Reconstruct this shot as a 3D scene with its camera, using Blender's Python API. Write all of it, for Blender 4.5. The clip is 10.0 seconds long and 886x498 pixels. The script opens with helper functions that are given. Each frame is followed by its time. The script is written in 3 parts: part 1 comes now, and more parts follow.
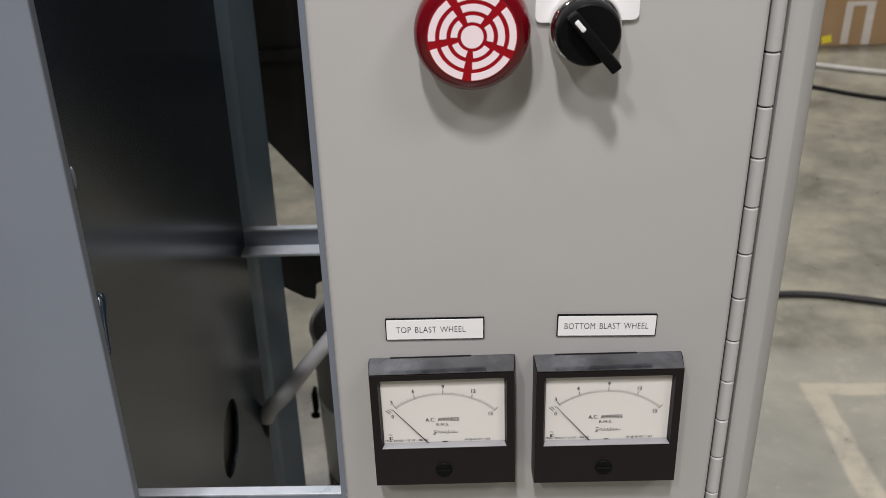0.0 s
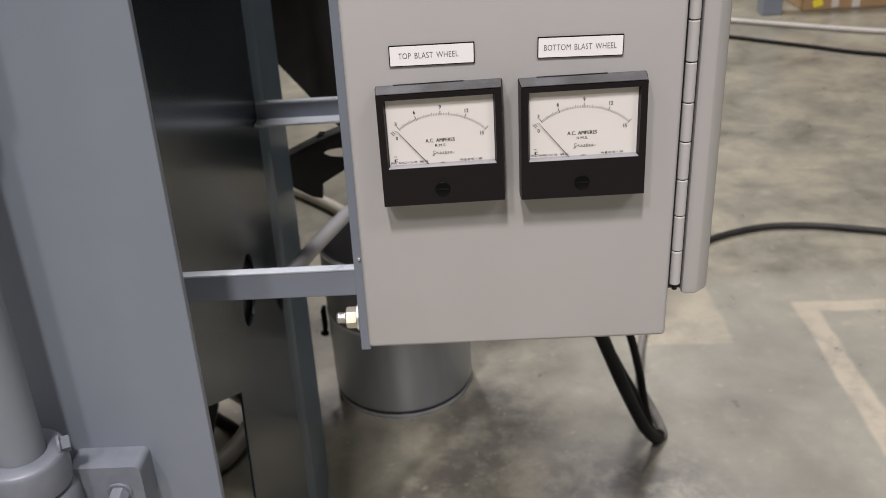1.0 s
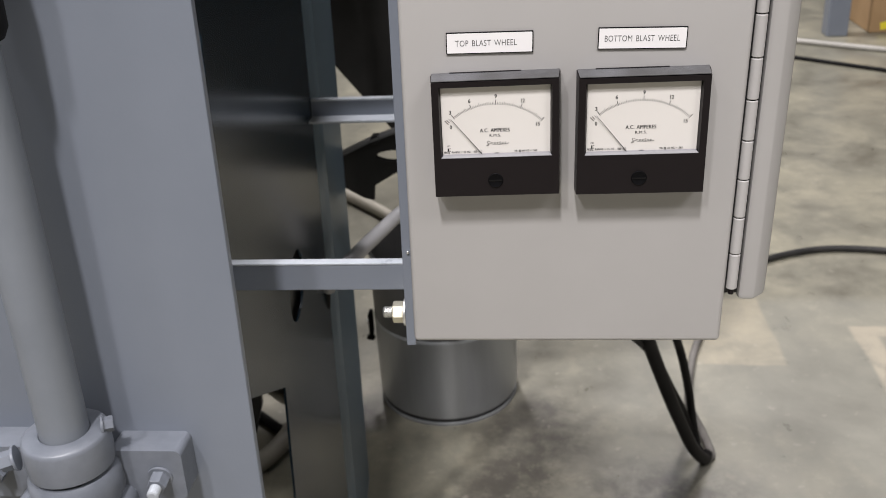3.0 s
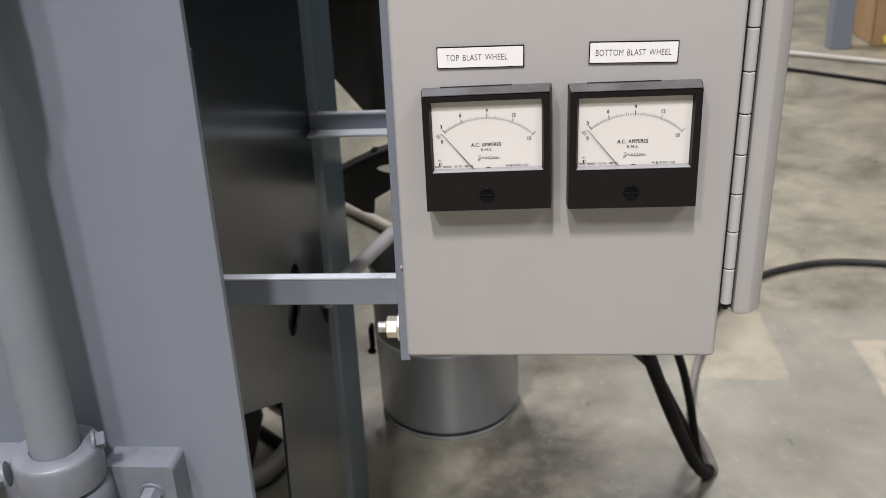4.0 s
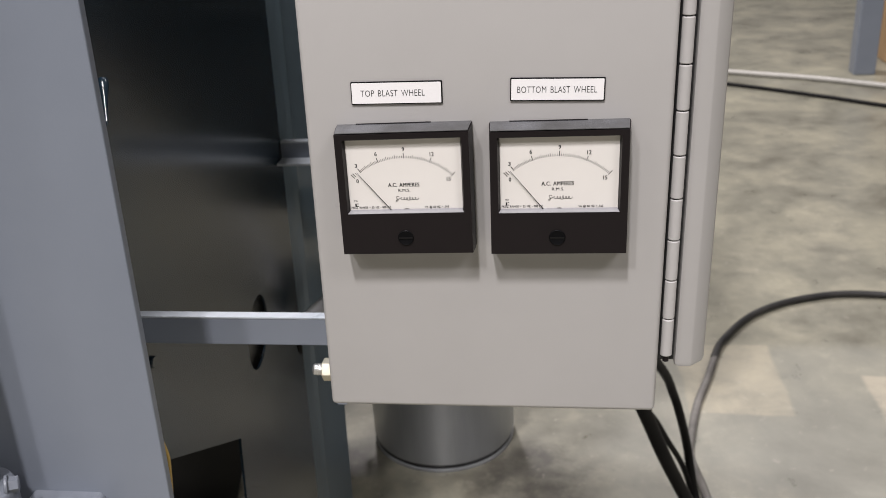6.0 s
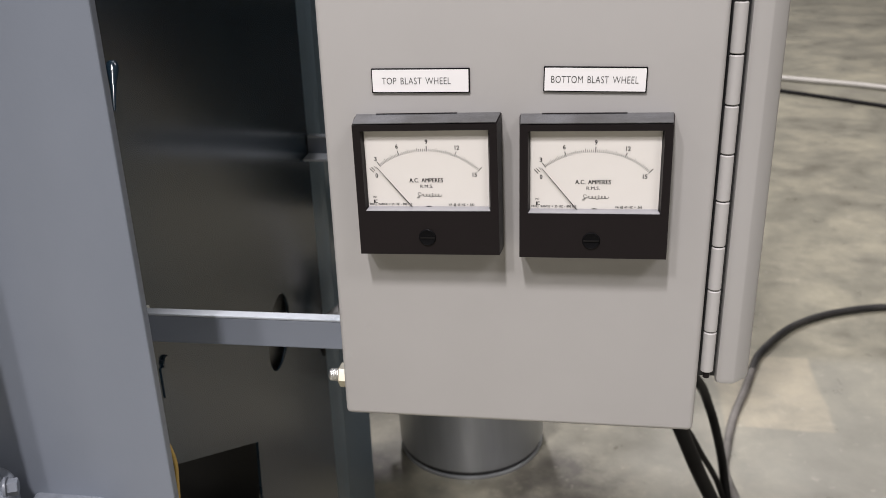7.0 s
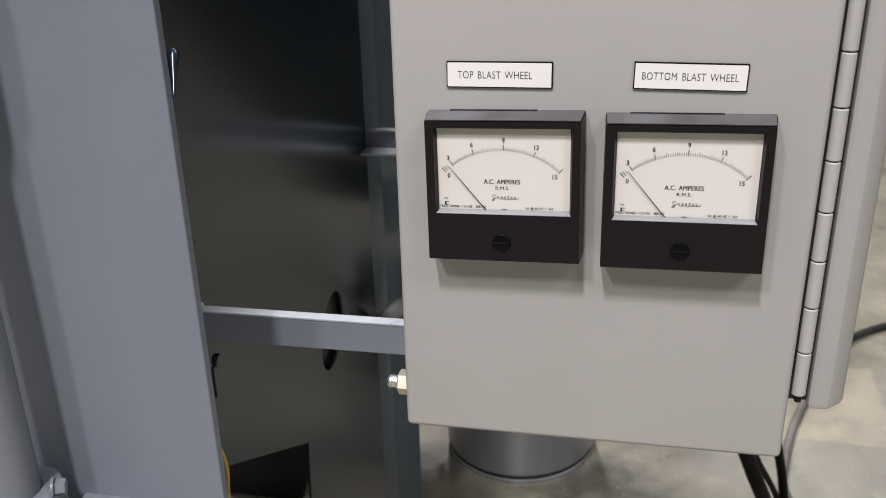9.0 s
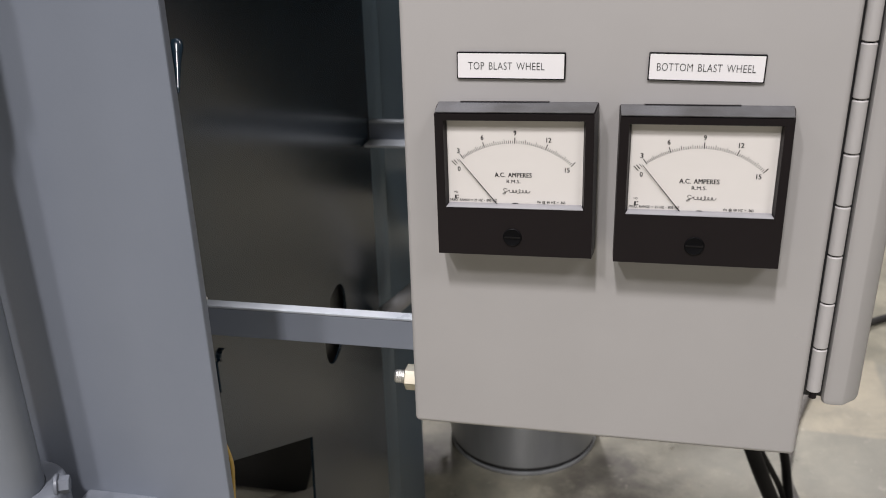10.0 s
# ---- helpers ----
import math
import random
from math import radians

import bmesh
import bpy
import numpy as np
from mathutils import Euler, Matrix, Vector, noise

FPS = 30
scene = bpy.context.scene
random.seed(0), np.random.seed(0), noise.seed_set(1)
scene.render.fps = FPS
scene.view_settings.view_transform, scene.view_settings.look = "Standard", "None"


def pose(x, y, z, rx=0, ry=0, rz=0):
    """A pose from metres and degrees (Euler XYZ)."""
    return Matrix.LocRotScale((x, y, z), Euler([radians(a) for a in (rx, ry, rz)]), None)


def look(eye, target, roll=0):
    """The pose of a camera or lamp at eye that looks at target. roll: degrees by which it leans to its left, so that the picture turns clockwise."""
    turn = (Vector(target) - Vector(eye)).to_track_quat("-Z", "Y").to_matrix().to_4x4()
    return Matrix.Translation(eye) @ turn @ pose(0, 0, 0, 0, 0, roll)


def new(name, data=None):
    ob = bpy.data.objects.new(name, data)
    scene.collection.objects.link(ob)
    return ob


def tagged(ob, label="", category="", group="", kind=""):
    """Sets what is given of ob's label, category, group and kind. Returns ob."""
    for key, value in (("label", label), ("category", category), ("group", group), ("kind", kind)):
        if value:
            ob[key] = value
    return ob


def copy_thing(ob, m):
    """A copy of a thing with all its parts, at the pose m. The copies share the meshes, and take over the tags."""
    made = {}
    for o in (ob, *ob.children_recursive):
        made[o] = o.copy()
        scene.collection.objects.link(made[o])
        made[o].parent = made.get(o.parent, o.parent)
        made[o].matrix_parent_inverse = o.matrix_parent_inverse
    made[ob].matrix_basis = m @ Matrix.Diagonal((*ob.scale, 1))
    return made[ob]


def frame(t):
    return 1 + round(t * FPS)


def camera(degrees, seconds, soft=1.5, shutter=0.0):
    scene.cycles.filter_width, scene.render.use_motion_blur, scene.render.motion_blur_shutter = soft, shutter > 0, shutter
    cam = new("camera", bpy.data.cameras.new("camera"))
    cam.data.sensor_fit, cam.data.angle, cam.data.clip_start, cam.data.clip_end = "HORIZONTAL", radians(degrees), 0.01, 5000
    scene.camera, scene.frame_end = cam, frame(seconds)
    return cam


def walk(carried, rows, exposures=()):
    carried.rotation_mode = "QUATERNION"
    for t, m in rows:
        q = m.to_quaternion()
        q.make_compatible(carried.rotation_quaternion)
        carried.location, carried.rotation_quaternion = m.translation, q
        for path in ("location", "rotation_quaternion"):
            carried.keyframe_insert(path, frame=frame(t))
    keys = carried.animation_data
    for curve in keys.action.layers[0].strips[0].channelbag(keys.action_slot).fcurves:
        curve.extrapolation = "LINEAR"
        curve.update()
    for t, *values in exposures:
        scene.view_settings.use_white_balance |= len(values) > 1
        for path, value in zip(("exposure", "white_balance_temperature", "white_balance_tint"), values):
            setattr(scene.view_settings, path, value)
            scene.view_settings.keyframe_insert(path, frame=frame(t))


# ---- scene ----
cam = camera(50.5, 10.0, soft=0.5)
# the small lens focuses on the cabinet door and leaves the hall behind it a little soft
cam.data.dof.use_dof, cam.data.dof.focus_distance, cam.data.dof.aperture_fstop = True, 0.60, 16.0
PATH = [
    (0, (0.12, -0.486, 1.398), (0.043, 1.3, 0.502), -2.5),
    (0.1, (0.111, -0.52, 1.394), (0.04, 1.259, 0.484), -2.8),
    (0.2, (0.108, -0.549, 1.392), (0.028, 1.229, 0.481), -3.1),
    (0.3, (0.095, -0.594, 1.381), (0.023, 1.186, 0.473), -3.3),
    (0.4, (0.095, -0.621, 1.368), (0.013, 1.162, 0.466), -3.5),
    (0.5, (0.096, -0.636, 1.35), (0.017, 1.15, 0.453), -3.5),
    (0.7, (0.108, -0.647, 1.323), (0.034, 1.138, 0.422), -3.5),
    (1, (0.121, -0.646, 1.271), (0.037, 1.143, 0.379), -3.9),
    (1.2, (0.123, -0.647, 1.261), (0.009, 1.141, 0.374), -4.1),
    (1.5, (0.122, -0.644, 1.251), (-0.022, 1.147, 0.373), -4.4),
    (2, (0.124, -0.645, 1.251), (-0.051, 1.15, 0.385), -3.9),
    (2.5, (0.12, -0.643, 1.249), (-0.067, 1.154, 0.392), -3.2),
    (2.7, (0.119, -0.643, 1.251), (-0.068, 1.153, 0.391), -3.15),
    (3.8, (0.126, -0.639, 1.250), (-0.071, 1.167, 0.412), -3.25),
    (4, (0.129, -0.638, 1.25), (-0.07, 1.17, 0.418), -3.3),
    (4.5, (0.144, -0.633, 1.255), (-0.055, 1.179, 0.433), -3.4),
    (4.8, (0.159, -0.627, 1.262), (-0.043, 1.187, 0.446), -3.4),
    (5, (0.168, -0.623, 1.261), (-0.044, 1.195, 0.455), -3.6),
    (5.2, (0.175, -0.619, 1.261), (-0.0425, 1.200, 0.462), -3.55),
    (6.3, (0.204, -0.576, 1.239), (-0.082, 1.239, 0.451), -3.4),
    (6.5, (0.204, -0.568, 1.235), (-0.099, 1.246, 0.449), -3.5),
    (7, (0.201, -0.547, 1.228), (-0.131, 1.263, 0.444), -2.8),
    (7.5, (0.194, -0.531, 1.222), (-0.177, 1.27, 0.436), -2.4),
    (8, (0.191, -0.525, 1.221), (-0.21, 1.269, 0.433), -2.4),
    (8.2, (0.187, -0.523, 1.223), (-0.217, 1.268, 0.431), -2.35),
    (8.5, (0.183, -0.518, 1.223), (-0.237, 1.271, 0.432), -2.4),
    (9, (0.178, -0.513, 1.22), (-0.249, 1.273, 0.429), -2.5),
    (9.5, (0.175, -0.511, 1.220), (-0.250, 1.27, 0.4165), -2.55),
    (10, (0.170, -0.505, 1.2185), (-0.255, 1.274, 0.409), -2.55),
]
walk(cam, [(t, look(eye, target, roll)) for t, eye, target, roll in PATH], [(0.0, -0.03, 6550, 9), (0.5, 0.12, 6650, 13), (1.0, 0.19, 6650, 13), (2.5, 0.36, 6550, 11), (8.0, 0.32, 6600, 12), (10.0, 0.24, 6550, 12)])

# ---- light: high-bay lamps of the hall ----
world = bpy.data.worlds.new("hall_air")
world.use_nodes = True
world.node_tree.nodes["Background"].inputs[0].default_value = (0.75, 0.8, 0.85, 1)
world.node_tree.nodes["Background"].inputs[1].default_value = 0.02
scene.world = world


def high_bay(x, y, z, watts, sx, sy, tint):
    data = bpy.data.lights.new("high_bay_lamp", "AREA")
    data.shape, data.size, data.size_y, data.energy, data.color = "RECTANGLE", sx, sy, watts, tint
    ob = new("high_bay_lamp", data)
    ob.matrix_world = pose(x, y, z)
    return ob


WHITE = (1.0, 0.97, 1.0)
# lamps hang before the cabinet and to both sides, one over the stand, two over the hall behind
for lx, ly, watts, wide, deep in ((-0.20, -2.75, 245, 0.28, 0.6), (-1.6, -4.0, 150, 0.3, 0.8), (-3.6, -3.0, 45, 0.3, 0.8), (3.6, -3.0, 145, 1.6, 1.6), (-0.30, 0.05, 190, 0.3, 0.5), (1.6, 6.0, 90, 2.0, 2.0), (-1.0, 5.0, 340, 0.4, 0.6)):
    high_bay(lx, ly, 5.6, watts, wide, deep, WHITE)

# ---- materials ----


def nodes_of(name):
    m = bpy.data.materials.new(name)
    m.use_nodes = True
    nt = m.node_tree
    return m, nt, nt.nodes["Principled BSDF"]


def node(nt, kind, **values):
    n = nt.nodes.new(kind)
    for key, value in values.items():
        n.inputs[key].default_value = value
    return n


def paint(name, a, b, rough=0.45, metal=0.0, scale=6.0, fine=900.0, bump=0.05, coat=0.0, wear=0.08, dist=0.0004, spec=0.5, tall=1.0):
    """A surface whose colour wanders between a and b at a broad and a fine scale, with fine relief and uneven gloss."""
    m, nt, p = nodes_of(name)
    tc = nt.nodes.new("ShaderNodeTexCoord")
    big = node(nt, "ShaderNodeTexNoise", Scale=scale, Detail=5.0, Roughness=0.6)
    small = node(nt, "ShaderNodeTexNoise", Scale=fine, Detail=2.0)
    squash = nt.nodes.new("ShaderNodeMapping")
    squash.inputs["Scale"].default_value = (1, 1, tall)
    nt.links.new(tc.outputs["Object"], squash.inputs["Vector"])
    nt.links.new(squash.outputs["Vector"], big.inputs["Vector"])
    nt.links.new(tc.outputs["Object"], small.inputs["Vector"])
    ramp = nt.nodes.new("ShaderNodeValToRGB")
    ramp.color_ramp.elements[0].position, ramp.color_ramp.elements[1].position = 0.3, 0.7
    ramp.color_ramp.elements[0].color, ramp.color_ramp.elements[1].color = (*a, 1), (*b, 1)
    nt.links.new(big.outputs["Fac"], ramp.inputs["Fac"])
    nt.links.new(ramp.outputs["Color"], p.inputs["Base Color"])
    mr = node(nt, "ShaderNodeMapRange")
    mr.inputs["To Min"].default_value, mr.inputs["To Max"].default_value = rough - wear, rough + wear
    nt.links.new(big.outputs["Fac"], mr.inputs["Value"])
    nt.links.new(mr.outputs["Result"], p.inputs["Roughness"])
    bn = node(nt, "ShaderNodeBump", Strength=bump, Distance=dist)
    nt.links.new(small.outputs["Fac"], bn.inputs["Height"])
    nt.links.new(bn.outputs["Normal"], p.inputs["Normal"])
    p.inputs["Metallic"].default_value = metal
    p.inputs["Coat Weight"].default_value = coat
    p.inputs["Coat Roughness"].default_value = 0.12
    p.inputs["Specular IOR Level"].default_value = spec
    return m


CABINET = paint("light_grey_powder_coat", (0.40, 0.39, 0.375), (0.43, 0.42, 0.405), rough=0.5, bump=0.12, fine=1400, dist=0.0003, wear=0.03)
MACHINE = paint("blue_grey_machine_enamel", (0.161, 0.182, 0.216), (0.188, 0.210, 0.246), rough=0.36, bump=0.1, fine=260, scale=4, dist=0.0006, wear=0.06)
# the stand's own enamel, its colour darkened for the shade inside the stand
SHADED_PLATE = paint("blue_grey_enamel_shaded", (0.007, 0.017, 0.027), (0.010, 0.023, 0.036), rough=0.22, bump=0.05, fine=60, scale=4, dist=0.0006, wear=0.04, coat=0.1, spec=0.60)
# same enamel again, with the rear plate's weaker shade put into the colour
REAR = paint("blue_grey_enamel_half_shaded", (0.098, 0.140, 0.176), (0.120, 0.166, 0.206), rough=0.34, bump=0.05, fine=60, scale=4, dist=0.0006, wear=0.04, spec=0.4)
# pale tone of bare threads, also painted on bar edges as light from above
LIT_EDGE_BARE = paint("pale_lit_edge_bare_thread", (0.30, 0.33, 0.36), (0.46, 0.49, 0.52), rough=0.3, bump=0.15, fine=300, scale=18, dist=0.0004, wear=0.08)
PIPE = paint("pale_grey_pipe_paint", (0.172, 0.191, 0.215), (0.202, 0.222, 0.247), rough=0.40, bump=0.10, fine=300, scale=14, dist=0.0006)
CAST = paint("painted_casting", (0.126, 0.140, 0.163), (0.176, 0.192, 0.218), rough=0.36, bump=0.14, fine=260, scale=30, dist=0.0007)
ZINC = paint("zinc_plated_steel", (0.82, 0.82, 0.80), (0.90, 0.90, 0.88), rough=0.38, metal=1.0, bump=0.1, scale=60)
BRASSY = paint("yellow_zinc_steel", (0.80, 0.74, 0.56), (0.88, 0.84, 0.70), rough=0.38, metal=1.0, bump=0.1, scale=60)
BEZEL = paint("black_moulded_plastic", (0.0078, 0.0058, 0.0062), (0.0105, 0.0080, 0.0086), rough=0.44, bump=0.08, fine=2500, dist=0.0002, spec=0.22)
BEZEL_GLOSS = paint("black_gloss_plastic", (0.004, 0.004, 0.0045), (0.006, 0.006, 0.0065), rough=0.40, bump=0.02, fine=2500, dist=0.0002, spec=0.05)
DIAL = paint("ivory_dial_card", (0.675, 0.650, 0.605), (0.705, 0.680, 0.635), rough=0.6, bump=0.0, scale=20)
INK = paint("black_ink", (0.006, 0.006, 0.006), (0.012, 0.012, 0.012), rough=0.6, bump=0.0)
TAG = paint("white_engraving_laminate", (0.79, 0.78, 0.77), (0.82, 0.81, 0.80), rough=0.35, bump=0.05, fine=2000)
RED = paint("red_translucent_plastic", (0.085, 0.001, 0.004), (0.12, 0.002, 0.006), rough=0.12, bump=0.02, wear=0.03)
PINKISH = paint("white_grille_print", (0.80, 0.66, 0.70), (0.84, 0.72, 0.75), rough=0.4, bump=0.0)
CHROME = paint("chrome", (0.80, 0.80, 0.80), (0.86, 0.86, 0.86), rough=0.12, metal=1.0, bump=0.0)
RUBBER = paint("black_rubber", (0.005, 0.0045, 0.0045), (0.011, 0.0105, 0.010), rough=0.6, bump=0.2, fine=200, scale=12, spec=0.12)
CABLE = paint("dusty_black_cable", (0.010, 0.010, 0.010), (0.038, 0.036, 0.033), rough=0.55, bump=0.2, fine=200, scale=9, spec=0.3)
DUSTY = paint("dust_on_rubber", (0.075, 0.071, 0.064), (0.18, 0.17, 0.155), rough=0.6, bump=0.2, fine=200, scale=14, spec=0.3)
BLACK = paint("black_machine_paint", (0.007, 0.007, 0.0065), (0.017, 0.0165, 0.0155), rough=0.5, bump=0.2, fine=150, scale=6, spec=0.3)
GALV = paint("galvanised_pail_steel", (0.30, 0.315, 0.324), (0.42, 0.437, 0.447), rough=0.36, metal=0.45, bump=0.1, fine=90, scale=12, wear=0.12, tall=0.12)
DARKSTEEL = paint("dark_dull_steel", (0.07, 0.072, 0.072), (0.13, 0.13, 0.125), rough=0.45, metal=0.2, bump=0.1, fine=90, scale=12, wear=0.1, tall=0.2)
DUST = paint("brown_blasting_dust", (0.03, 0.025, 0.018), (0.06, 0.05, 0.036), rough=0.9, bump=0.6, fine=260, scale=25, dist=0.002)
HOSE = paint("grey_plastic_hose", (0.33, 0.305, 0.25), (0.40, 0.375, 0.31), rough=0.45, bump=0.15, fine=160, scale=10)
CONDUIT = paint("light_grey_conduit_plastic", (0.30, 0.30, 0.305), (0.35, 0.35, 0.355), rough=0.4, bump=0.1, fine=160, scale=10)
RAIL = paint("pale_grey_hose", (0.30, 0.29, 0.26), (0.38, 0.365, 0.33), rough=0.5, bump=0.15, fine=120, scale=6)
CARD = paint("brown_cardboard", (0.30, 0.19, 0.09), (0.36, 0.235, 0.12), rough=0.8, bump=0.2, fine=200, scale=5)
TAPE = paint("clear_packing_tape", (0.55, 0.50, 0.44), (0.62, 0.58, 0.52), rough=0.25, bump=0.0)
YELLOW = paint("yellow_sticker", (0.75, 0.62, 0.03), (0.80, 0.68, 0.05), rough=0.5, bump=0.0)
OCHRE = paint("ochre_wire_jacket", (0.36, 0.23, 0.05), (0.46, 0.31, 0.08), rough=0.5, bump=0.1, scale=60)
WALL = paint("hall_wall_paint", (0.55, 0.55, 0.54), (0.62, 0.62, 0.61), rough=0.7, bump=0.2, fine=30, scale=0.5)
CEIL = paint("hall_ceiling_deck", (0.35, 0.35, 0.35), (0.42, 0.42, 0.42), rough=0.7, bump=0.2, fine=20, scale=0.4)
COVER = paint("clear_cover_edge", (0.22, 0.22, 0.23), (0.28, 0.28, 0.29), rough=0.2, bump=0.0, spec=0.8)
# grey patches in the colour imitate uneven reflections on the meters' top bevel
BEVEL_SHEEN = paint("bevel_painted_reflections", (0.010, 0.011, 0.013), (0.095, 0.100, 0.112), rough=0.10, bump=0.10, fine=60, dist=0.002, scale=34, spec=1.0, coat=0.9)
DARKIN = paint("dark_box_interior", (0.015, 0.015, 0.016), (0.03, 0.03, 0.03), rough=0.6)


def concrete():
    """Worn sealed concrete: broad blotches, small mottling, dark specks, a paler patch and remnants of painted lines."""
    m, nt, p = nodes_of("worn_sealed_concrete")
    L = nt.links.new
    geo = nt.nodes.new("ShaderNodeNewGeometry")
    big = node(nt, "ShaderNodeTexNoise", Scale=3.1, Detail=6.0, Roughness=0.62, Distortion=0.3)
    mid = node(nt, "ShaderNodeTexNoise", Scale=11.0, Detail=6.0, Roughness=0.7, Distortion=0.3)
    fine = node(nt, "ShaderNodeTexNoise", Scale=160.0, Detail=3.0)
    warp = nt.nodes.new("ShaderNodeVectorMath")
    warp.operation = "MULTIPLY_ADD"
    small = node(nt, "ShaderNodeTexNoise", Scale=6.0, Detail=4.0)
    L(geo.outputs["Position"], small.inputs["Vector"])
    L(small.outputs["Color"], warp.inputs[0])
    warp.inputs[1].default_value = (0.03, 0.03, 0)
    L(geo.outputs["Position"], warp.inputs[2])
    for n in (big, mid, fine):
        L(geo.outputs["Position"], n.inputs["Vector"])
    base = nt.nodes.new("ShaderNodeValToRGB")
    cr = base.color_ramp
    cr.elements[0].position, cr.elements[0].color = 0.34, (0.106, 0.099, 0.076, 1)
    cr.elements[1].position, cr.elements[1].color = 0.70, (0.315, 0.293, 0.218, 1)
    e = cr.elements.new(0.47)
    e.color = (0.172, 0.165, 0.130, 1)
    e = cr.elements.new(0.58)
    e.color = (0.236, 0.222, 0.169, 1)
    add = nt.nodes.new("ShaderNodeMix")
    add.inputs[0].default_value = 0.33
    L(big.outputs["Fac"], add.inputs[2])
    L(mid.outputs["Fac"], add.inputs[3])
    L(add.outputs[0], base.inputs["Fac"])
    sep = nt.nodes.new("ShaderNodeSeparateXYZ")
    L(warp.outputs[0], sep.inputs[0])

    def band(out, lo, hi, soft):
        a = node(nt, "ShaderNodeMapRange")
        a.interpolation_type = "SMOOTHSTEP"
        a.inputs[1].default_value, a.inputs[2].default_value = lo - soft, lo + soft
        b = node(nt, "ShaderNodeMapRange")
        b.interpolation_type = "SMOOTHSTEP"
        b.inputs[1].default_value, b.inputs[2].default_value = hi + soft, hi - soft
        L(out, a.inputs[0])
        L(out, b.inputs[0])
        mul = nt.nodes.new("ShaderNodeMath")
        mul.operation = "MULTIPLY"
        L(a.outputs[0], mul.inputs[0])
        L(b.outputs[0], mul.inputs[1])
        return mul.outputs[0]

    def both(a, b, op="MULTIPLY"):
        n = nt.nodes.new("ShaderNodeMath")
        n.operation = op
        L(a, n.inputs[0])
        L(b, n.inputs[1])
        return n.outputs[0]

    X, Y = sep.outputs[0], sep.outputs[1]
    patch = both(band(X, 0.50, 0.737, 0.007), band(Y, 1.333, 1.66, 0.007))
    grey = both(band(X, 0.30, 2.6, 0.10), band(Y, -1.0, 1.655, 0.035))
    line_a = both(band(X, 0.932, 0.988, 0.007), band(Y, 0.2, 1.51, 0.007))
    line_b = both(band(X, 0.932, 1.19, 0.007), band(Y, 1.460, 1.512, 0.007))
    lines = both(line_a, line_b, "MAXIMUM")
    scrub = nt.nodes.new("ShaderNodeMapRange")
    scrub.inputs[1].default_value, scrub.inputs[2].default_value = 0.25, 0.52
    L(mid.outputs["Fac"], scrub.inputs[0])
    lines = both(lines, scrub.outputs[0])
    rub = nt.nodes.new("ShaderNodeMapRange")
    rub.inputs[1].default_value, rub.inputs[2].default_value, rub.inputs[3].default_value = 0.40, 0.62, 0.45
    L(mid.outputs["Fac"], rub.inputs[0])
    patch = both(patch, rub.outputs[0])

    def lay(col, mask, amount, colour):
        k = nt.nodes.new("ShaderNodeMath")
        k.operation = "MULTIPLY"
        k.inputs[1].default_value = amount
        L(mask, k.inputs[0])
        mx = nt.nodes.new("ShaderNodeMix")
        mx.data_type = "RGBA"
        mx.inputs[7].default_value = (*colour, 1)
        L(k.outputs[0], mx.inputs[0])
        L(col, mx.inputs[6])
        return mx.outputs[2]

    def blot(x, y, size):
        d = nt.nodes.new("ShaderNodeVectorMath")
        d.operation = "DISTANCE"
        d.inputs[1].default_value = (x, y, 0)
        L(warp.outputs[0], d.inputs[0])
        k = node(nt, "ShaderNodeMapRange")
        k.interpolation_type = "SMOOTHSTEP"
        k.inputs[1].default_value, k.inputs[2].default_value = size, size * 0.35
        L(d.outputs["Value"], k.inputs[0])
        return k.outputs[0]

    col = lay(base.outputs["Color"], grey, 0.50, (0.218, 0.216, 0.188))
    col = lay(col, patch, 0.62, (0.36, 0.32, 0.235))
    col = lay(col, lines, 0.60, (0.39, 0.345, 0.265))
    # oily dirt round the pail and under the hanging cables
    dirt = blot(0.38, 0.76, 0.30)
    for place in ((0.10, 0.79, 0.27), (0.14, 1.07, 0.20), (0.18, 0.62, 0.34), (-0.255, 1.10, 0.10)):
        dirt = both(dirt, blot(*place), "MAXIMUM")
    # brown smudges by the pail, with its shadow wedges painted into them
    smudge_shade = both(blot(0.120, 1.110, 0.13), both(blot(0.09, 0.91, 0.15), blot(-0.255, 1.11, 0.085), "MAXIMUM"), "MAXIMUM")
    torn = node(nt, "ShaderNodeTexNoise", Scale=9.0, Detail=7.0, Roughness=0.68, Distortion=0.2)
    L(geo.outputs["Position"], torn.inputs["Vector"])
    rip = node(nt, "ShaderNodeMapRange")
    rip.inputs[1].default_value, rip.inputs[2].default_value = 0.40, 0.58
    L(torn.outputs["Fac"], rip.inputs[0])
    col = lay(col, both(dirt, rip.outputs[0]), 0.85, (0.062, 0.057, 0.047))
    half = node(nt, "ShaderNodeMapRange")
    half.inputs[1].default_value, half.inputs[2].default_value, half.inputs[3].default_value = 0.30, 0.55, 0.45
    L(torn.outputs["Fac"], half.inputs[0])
    col = lay(col, both(smudge_shade, half.outputs[0]), 0.75, (0.056, 0.051, 0.042))
    spots = node(nt, "ShaderNodeTexNoise", Scale=38.0, Detail=2.0)
    L(geo.outputs["Position"], spots.inputs["Vector"])
    pale = nt.nodes.new("ShaderNodeMapRange")
    pale.inputs[1].default_value, pale.inputs[2].default_value = 0.66, 0.74
    L(spots.outputs["Fac"], pale.inputs[0])
    col = lay(col, pale.outputs[0], 0.22, (0.42, 0.39, 0.33))
